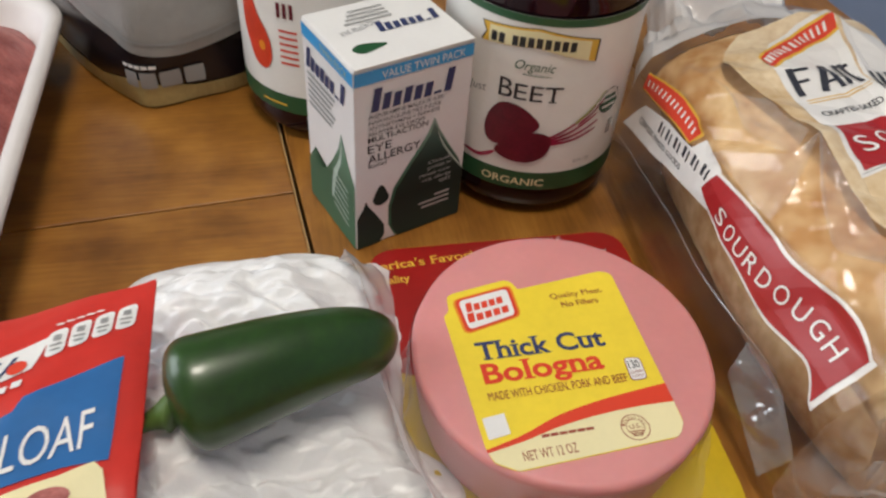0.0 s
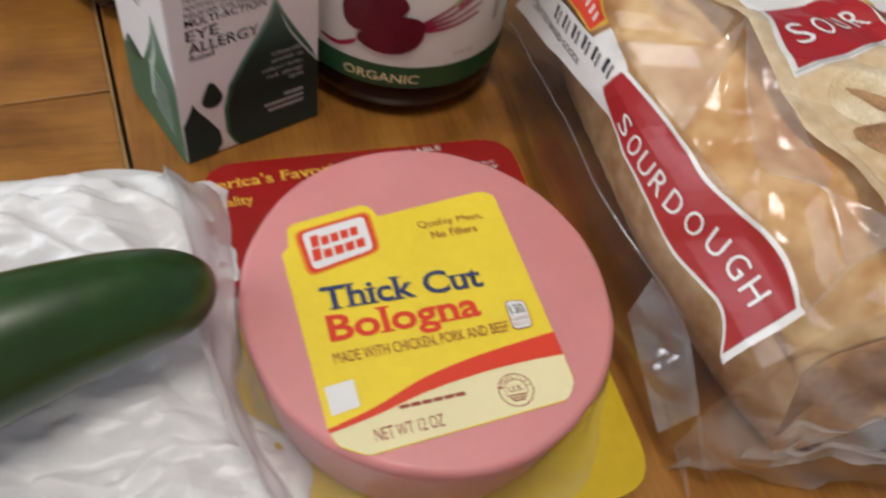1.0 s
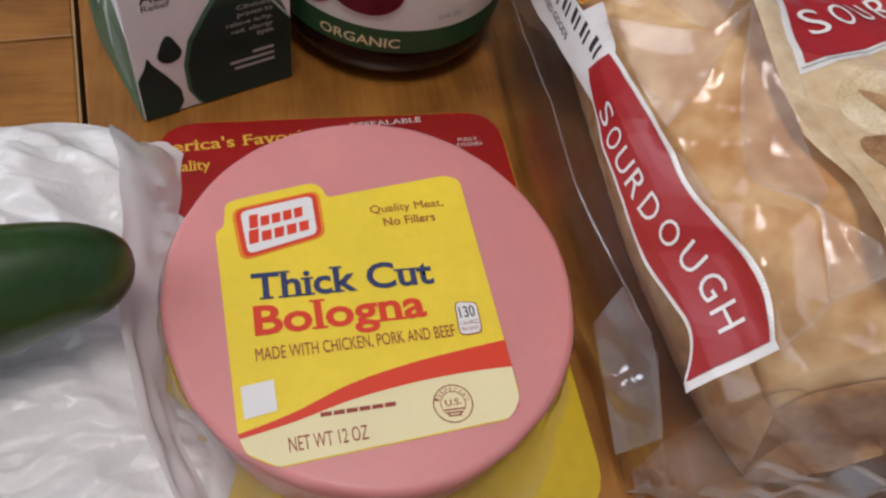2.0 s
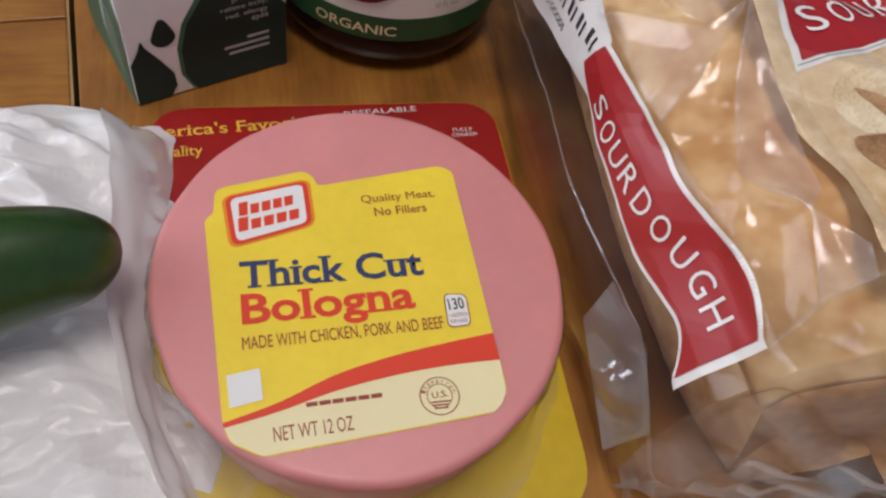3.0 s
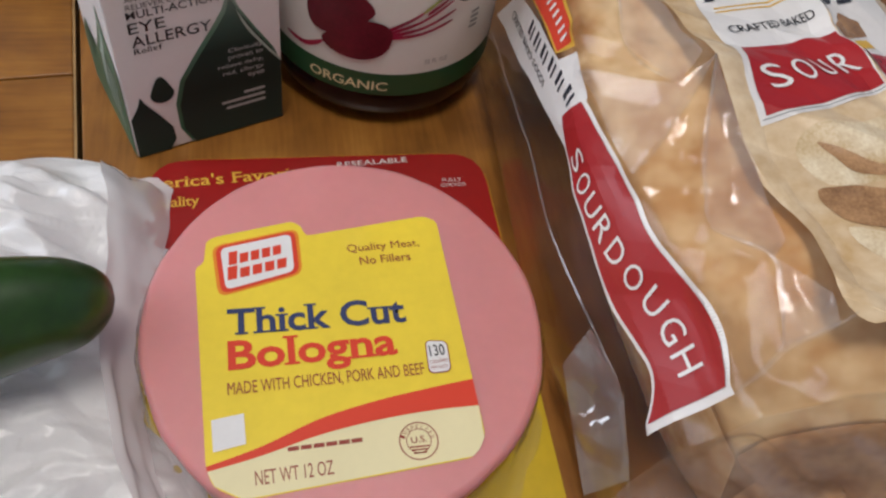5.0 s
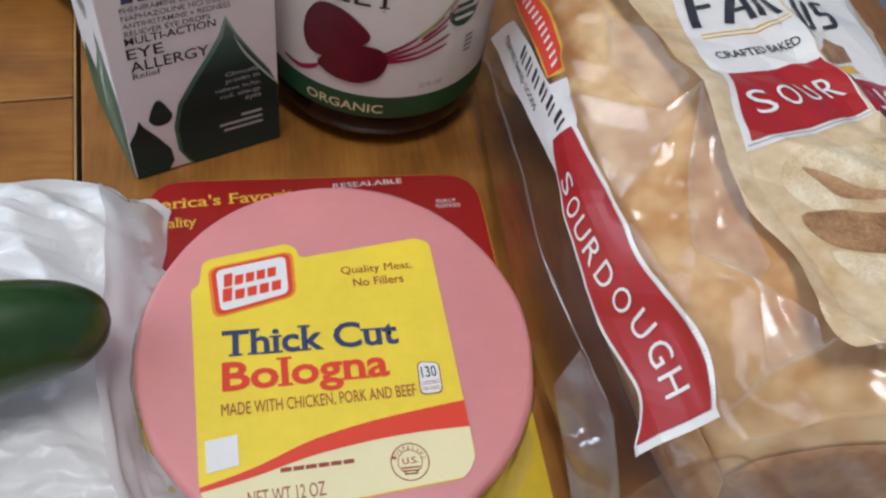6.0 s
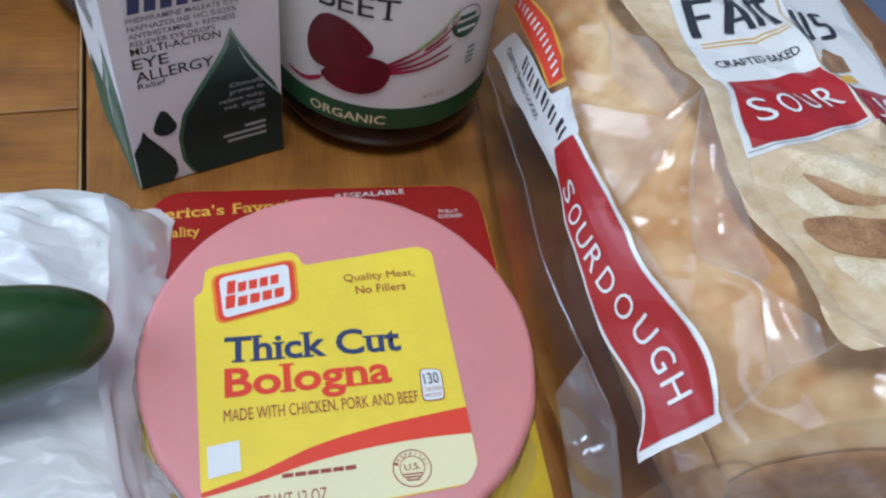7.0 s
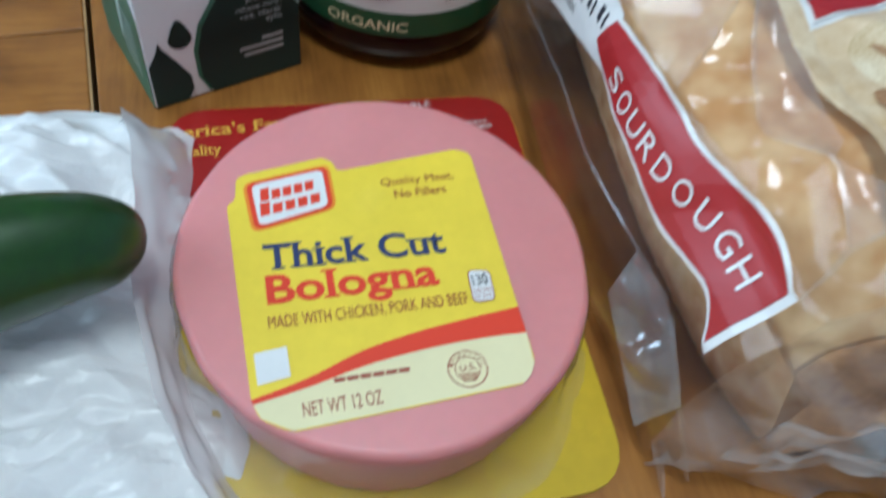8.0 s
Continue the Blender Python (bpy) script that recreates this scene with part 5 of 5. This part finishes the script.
def skirt(i, j):
    """The loose edge of the bag that climbs the meat pack's side."""
    s, t = i / 79, j / 15
    line = [(-0.0690, 0.0900), (-0.0645, 0.0820), (-0.0605, 0.0600), (-0.0590, 0.0300), (-0.0585, 0.0050), (-0.0540, -0.0180), (-0.0470, -0.0360), (-0.0400, -0.0500)]
    k = s * (len(line) - 1)
    n, f = min(int(k), len(line) - 2), k - min(int(k), len(line) - 2)
    x, y = (line[n][q] * (1 - f) + line[n + 1][q] * f for q in (0, 1))
    out = 0.0125 * (1 - s) ** 0.6 * max(0.0, 1 - abs(s - 0.1) * 2.2) + 0.0015
    z = (0.030 - 0.012 * abs(2 * s - 0.9) - (0.024 - 0.012 * s) * t) * min(1.0, 0.40 + 4 * s)
    return (x - 0.006 * (1 - t) + out * t * 1.1 + 0.0016 * wobble(s * 3, t, 0, 3), y + 0.002 * wobble(s * 2, t, 4, 4), max(0.0030, z + 0.002 * crumple(s, t * 0.3, 1, 5) - 0.001))


part("loose_edge", grid(80, 16, skirt), HAZY, produce, "see-through loose edge of the bag", True)

# ---- pepper ----
pepper = thing("jalapeno_pepper", "glossy dark green jalapeno pepper lying on the white bag", "pepper", (-0.096, 0.004, 0.028))
spine_p = [(-0.1335, -0.0040, 0.0465), (-0.1200, -0.0005, 0.0475), (-0.1000, 0.0058, 0.0475), (-0.0800, 0.0118, 0.0455), (-0.0660, 0.0150, 0.0430), (-0.0588, 0.0160, 0.0415)]
path = [Vector(p) for p in rounded([(p[0], p[1], p[2]) for p in spine_p], 8, False)]


def pepper_radius(s):
    """A round shoulder, a long even taper and a blunt tip."""
    shoulder = math.sqrt(max(0.10, 1 - ((0.15 - s) / 0.15) ** 2)) if s < 0.15 else 1.0
    taper = 1 - 0.56 * max(0.0, (s - 0.15) / 0.85) ** 1.25
    tip = math.sqrt(max(0.0, 1 - ((s - 0.70) / 0.3004) ** 2)) if s > 0.70 else 1.0
    return 0.0186 * shoulder * taper * max(0.05, tip)


def pepper_place(i, j):
    s = j / (len(path) - 1)
    d = (path[min(j + 1, len(path) - 1)] - path[max(j - 1, 0)]).normalized()
    u = d.cross(Vector((0, 0, 1))).normalized()
    w = u.cross(d)
    a = 2 * math.pi * i / 64
    r = pepper_radius(max(0.004, s)) * (1 + 0.035 * math.cos(3 * a + 0.8 + 0.9 * s) + 0.02 * wobble(math.cos(a), math.sin(a), s * 2, 1.6))
    return path[j] + u * (math.cos(a) * r) + w * (math.sin(a) * r)


bm = grid(64, len(path), pepper_place, True)
bmesh.ops.holes_fill(bm, edges=bm.edges[:])
bmesh.ops.recalc_face_normals(bm, faces=bm.faces[:])
part("body", bm, PEPPER, pepper, "glossy dark green skin", True)
stem_line = [Vector(p) for p in rounded([(-0.1315, -0.0038, 0.0455), (-0.1360, -0.0060, 0.0450), (-0.1405, -0.0078, 0.0435), (-0.1470, -0.0095, 0.0415)], 5, False)]


def stem_place(i, j):
    s, a = j / (len(stem_line) - 1), 2 * math.pi * i / 20
    r = 0.0062 * (1 - s) ** 2.2 + 0.0026 + 0.0006 * s
    return stem_line[j] + Vector((0.35 * math.cos(a) * r, math.cos(a) * r, math.sin(a) * r))


bm = grid(20, len(stem_line), stem_place, True)
bmesh.ops.holes_fill(bm, edges=bm.edges[:])
bmesh.ops.recalc_face_normals(bm, faces=bm.faces[:])
part("stem", bm, STEM, pepper, "green curved stem", True)

# ---- seasoning packet ----
packet = thing("seasoning_packet", "red and blue paper packet of seasoning lying on the bag", "packet", (-0.185, 0.0, 0.03))
PO, PU, PV = Vector((-0.1395, 0.0445, 0.0525)), Vector((0.975, 0.165, 0.10)).normalized(), Vector((0.010, 1.0, 0.03)).normalized()
PN = PU.cross(PV).normalized()


def on_packet(u, v, h):
    """u to the right from the right edge, v up from the top edge; the packet swells in its middle."""
    k = max(0.0, math.sin(math.pi * min(1, max(0, (u + 0.084) / 0.084)))) * max(0.0, math.sin(math.pi * min(1, max(0, (v + 0.125) / 0.125))))
    q = PO + PU * u + PV * v
    return q + PN * (h + 0.007 * k ** 0.7 + 0.0012 * wobble(u, v, 0, 60) + 0.0010 * crumple(u, v, 2, 40) * (0.3 + k))


bm = grid(44, 60, lambda i, j: on_packet(-0.084 + 0.084 * i / 43, -0.125 + 0.125 * j / 59, 0))
lower = grid(44, 60, lambda i, j: PO + PU * (-0.084 + 0.084 * i / 43) + PV * (-0.125 + 0.125 * j / 59) - PN * 0.0008)
me = bpy.data.meshes.new("piece")
lower.to_mesh(me)
lower.free()
bm.from_mesh(me)
bpy.data.meshes.remove(me)
part("pouch", bm, PACK_RED, packet, "glossy red paper", True)
FP = 0.003
print_shape("blue_panel", [(-0.0065, -0.0330), (-0.020, -0.0365), (-0.034, -0.0410), (-0.036, -0.0455), (-0.050, -0.050), (-0.080, -0.054), (-0.080, -0.086), (-0.060, -0.077), (-0.040, -0.0705), (-0.020, -0.0683), (-0.0075, -0.0690)], on_packet, 0.0004, PACK_BLUE, packet, FP, "blue printed panel")
print_text("LOAF", -0.0365, -0.0662, 0.0240, 0.0126, on_packet, 0.0008, WHITE, packet, 0.0, 7, 0.12, fine=FP)
print_shape("white_sign", [(-0.060, -0.036), (-0.035, -0.0285), (-0.031, -0.0165), (-0.060, -0.0235)], on_packet, 0.0004, WHITE, packet, FP)
print_shapes("brand_bar", [[(-0.0545 + 0.0045 * k, -0.0325 + 0.0010 * k), (-0.0530 + 0.0045 * k, -0.0320 + 0.0010 * k), (-0.0490 + 0.0045 * k, -0.0235 + 0.0010 * k), (-0.0505 + 0.0045 * k, -0.0238 + 0.0010 * k)] for k in range(3)], on_packet, 0.0006, NAVY, packet, FP)
print_shape("brand_swirl", ring(-0.0395, -0.0265, 0.0030, 0.0028, 18), on_packet, 0.0007, RED_INK, packet, FP)
print_shapes("brand_bar", [rect(-0.056 + 0.0042 * k, -0.0400 + 0.0011 * k, -0.0530 + 0.0042 * k, -0.0372 + 0.0011 * k) for k in range(5)], on_packet, 0.0006, WHITE, packet, FP)
for k in range(4):
    u, v = -0.0320 + 0.0070 * k, -0.0255 + 0.0014 * k
    print_shape("nutrition_tab", chamfered([(u, v), (u + 0.0060, v + 0.0010), (u + 0.0062, v + 0.0115), (u + 0.0002, v + 0.0105)], 0.0022), on_packet, 0.0004, WHITE, packet, FP)
    print_shapes("small_print_bar", [rect(u + 0.0016, v + 0.0022, u + 0.0046, v + 0.0030), rect(u + 0.0012, v + 0.0042, u + 0.0050, v + 0.0050), rect(u + 0.0020, v + 0.0062, u + 0.0044, v + 0.0086)], on_packet, 0.0007, GREY_INK, packet, FP)
print_shapes("small_print_bar", [rect(-0.0300 + 0.003 * k, -0.0125 + 0.0005 * k, -0.0276 + 0.003 * k, -0.0117 + 0.0005 * k) for k in range(5)], on_packet, 0.0006, PAPER_FILM, packet, FP)
print_shape("printed_plate", rounded([(-0.080, -0.090), (-0.060, -0.080), (-0.040, -0.0735), (-0.020, -0.0708), (-0.0085, -0.0720), (-0.0085, -0.110), (-0.040, -0.118), (-0.080, -0.118)], 3), on_packet, 0.0006, CREAM, packet, FP, "printed plate of food")
for u, v, r, mat in ((-0.022, -0.0775, 0.006, MEAT), (-0.035, -0.0800, 0.006, LEAF_INK), (-0.048, -0.0840, 0.007, PAPER_FILM), (-0.018, -0.098, 0.007, PHOTO)):
    print_shape("printed_food", ring(u, v, r, r * 0.55, 16), on_packet, 0.0009, mat, packet, FP)

# ---- meat tray ----
tray = thing("meat_tray", "white foam tray of raw ground meat under clear film", "packaged meat", (-0.305, 0.150, 0))


def tray_ring(hx, hy, r, z, n=12):
    pts = []
    for qx, qy, a0 in ((1, 1, 0), (-1, 1, 90), (-1, -1, 180), (1, -1, 270)):
        for i in range(n):
            a = radians(a0 + 90 * i / (n - 1))
            pts.append((-0.302 + qx * (hx - r) + r * math.cos(a), 0.165 + qy * (hy - r) + r * math.sin(a), z))
    return pts


rings = [tray_ring(0.074, 0.112, 0.025, 0.0010), tray_ring(0.079, 0.117, 0.028, 0.0030), tray_ring(0.0925, 0.1315, 0.034, 0.0285), tray_ring(0.0955, 0.1345, 0.036, 0.0315), tray_ring(0.0945, 0.1335, 0.035, 0.0345), tray_ring(0.0885, 0.1275, 0.032, 0.0350), tray_ring(0.0850, 0.1240, 0.030, 0.0300), tray_ring(0.0740, 0.1120, 0.024, 0.0060)]
bm = grid(48, len(rings), lambda i, j: rings[j][i], True)
bmesh.ops.holes_fill(bm, edges=bm.edges[:])
part("tray", bm, FOAM, tray, "white foam tray", True)


def meat_place(i, j):
    a, t = 2 * math.pi * i / 90, j / 34
    c, s = math.cos(a), math.sin(a)
    k = (abs(c) ** 5 + abs(s) ** 5) ** (-0.2)
    x, y = -0.302 + 0.0860 * k * c * t, 0.165 + 0.1250 * k * s * t
    return (x, y, 0.014 + 0.029 * (1 - t ** 7) + 0.0035 * wobble(x, y, 0, 55) + 0.002 * wobble(x, y, 4, 160))


bm = grid(90, 35, meat_place, True)
bmesh.ops.remove_doubles(bm, verts=bm.verts, dist=1e-6)
part("meat", bm, MEAT, tray, "raw red ground meat", True)

# ---- dried fruit pouch ----
pouch = thing("dried_fruit_pouch", "black and pale grey stand-up pouch of dried fruit", "pouch", (-0.160, 0.285, 0))


def pouch_base(s):
    """Its foot, from the far left round the front to the far right."""
    line = [(-0.228, 0.312), (-0.200, 0.264), (-0.180, 0.240), (-0.163, 0.226), (-0.136, 0.233), (-0.111, 0.244), (-0.084, 0.268)]
    pts = rounded(line, 10, False)
    k = s * (len(pts) - 1)
    n = min(int(k), len(pts) - 2)
    return pts[n] * (1 - (k - n)) + pts[n + 1] * (k - n)


def on_pouch(u, v, h):
    """u from 0 to 1 round the front, v the height."""
    b = pouch_base(min(1, max(0, u)))
    t = min(1.0, max(0.0, v) / 0.20)
    bulge = 0.010 * math.sin(math.pi * min(1, t * 1.5))
    x, y = b[0] + (-0.156 - b[0]) * 0.10 * t, b[1] + (0.300 - b[1]) * t ** 1.4 - bulge
    w = 0.0015 * wobble(u, v * 8, 0, 7)
    return Vector((x, y - h - w, 0.0008 + v))


bm = grid(60, 40, lambda i, j: on_pouch(i / 59, 0.20 * j / 39, 0))
part("front", bm, POUCH_BLACK, pouch, "black glossy film", True)
bm = grid(60, 20, lambda i, j: (lambda p: Vector((p.x, 0.305 + (0.03 * math.sin(math.pi * i / 59)) * (1 - j / 19), p.z)))(on_pouch(i / 59, 0.20 * j / 19, 0)))
part("back", bm, POUCH_BLACK, pouch, smooth=True)
FU = 0.012
print_shape("clear_seal", [(u, 0.0005) for u in np.linspace(0.02, 0.98, 30)] + [(u, 0.0100 + 0.008 * max(0.0, 1 - abs(u - 0.45) / 0.2)) for u in np.linspace(0.98, 0.02, 30)], on_pouch, 0.0006, POUCH_CLEAR, pouch, FU, "yellowish clear seal along its foot")
print_shape("pale_print", [(u, 0.030 + 0.055 * abs(u - 0.62) ** 1.5) for u in np.linspace(0.0, 1.0, 40)] + [(1.0, 0.19), (0.0, 0.19)], on_pouch, 0.0006, POUCH_WHITE, pouch, FU, "pale grey curved print")
print_shapes("dark_line", [[(u, 0.0365 + 0.055 * abs(u - 0.62) ** 1.5), (u + 0.025, 0.0365 + 0.055 * abs(u + 0.025 - 0.62) ** 1.5), (u + 0.025, 0.0375 + 0.055 * abs(u + 0.025 - 0.62) ** 1.5), (u, 0.0375 + 0.055 * abs(u - 0.62) ** 1.5)] for u in np.arange(0.02, 0.96, 0.025)], on_pouch, 0.0012, GREY_INK, pouch, FU)
for u, v, ru, rv in ((0.36, 0.083, 0.14, 0.024), (0.74, 0.086, 0.13, 0.022)):
    print_shape("printed_fruit", rounded([(u - ru, v), (u - ru * 0.6, v - rv * 0.8), (u, v - rv), (u + ru * 0.7, v - rv * 0.7), (u + ru, v), (u + ru * 0.6, v + rv), (u - ru * 0.6, v + rv)], 4), on_pouch, 0.0012, FRUIT, pouch, FU, "printed dark fruit")
print_shapes("nutrition_tab", [chamfered([(0.40 + 0.075 * k, 0.0125), (0.465 + 0.075 * k, 0.0125), (0.465 + 0.075 * k, 0.0225), (0.40 + 0.075 * k, 0.0225)], 0.004) for k in range(4)], on_pouch, 0.0012, GREY_INK, pouch, FU)
print_shapes("small_print_bar", [rect(0.40 + 0.03 * k, 0.0245, 0.425 + 0.03 * k, 0.0265) for k in range(5)], on_pouch, 0.0012, PAPER_FILM, pouch, FU)

# ---- snack bag and carton at the edges ----
foil = thing("foil_packet", "dark grey-green crinkled foil packet lying before the bread", "packet", (0.160, -0.177, 0))


def foil_place(i, j, under=0.0):
    u, v = i / 59, j / 39
    x, y = 0.100 + 0.11 * u, -0.222 + 0.090 * v + 0.006 * u
    k = (math.sin(math.pi * u) * math.sin(math.pi * v)) ** 0.5
    return (x, y, 0.0008 if under else max(0.0012, 0.0020 + 0.008 * k + 0.0022 * facets(x, y, 0.012, 12) * (0.2 + k)))


part("pouch", grid(60, 40, foil_place), FOIL, foil, "crinkled grey-green foil", True)
part("back", grid(60, 40, lambda i, j: foil_place(i, j, 1.0)), FOIL, foil)
teal = thing("teal_carton", "teal cardboard carton standing behind the tray", "carton", (-0.30, 0.40, 0))
part("carton_body", box(-0.345, 0.355, 0.0006, -0.235, 0.42, 0.050, 0.001), TEAL_BOX, teal)
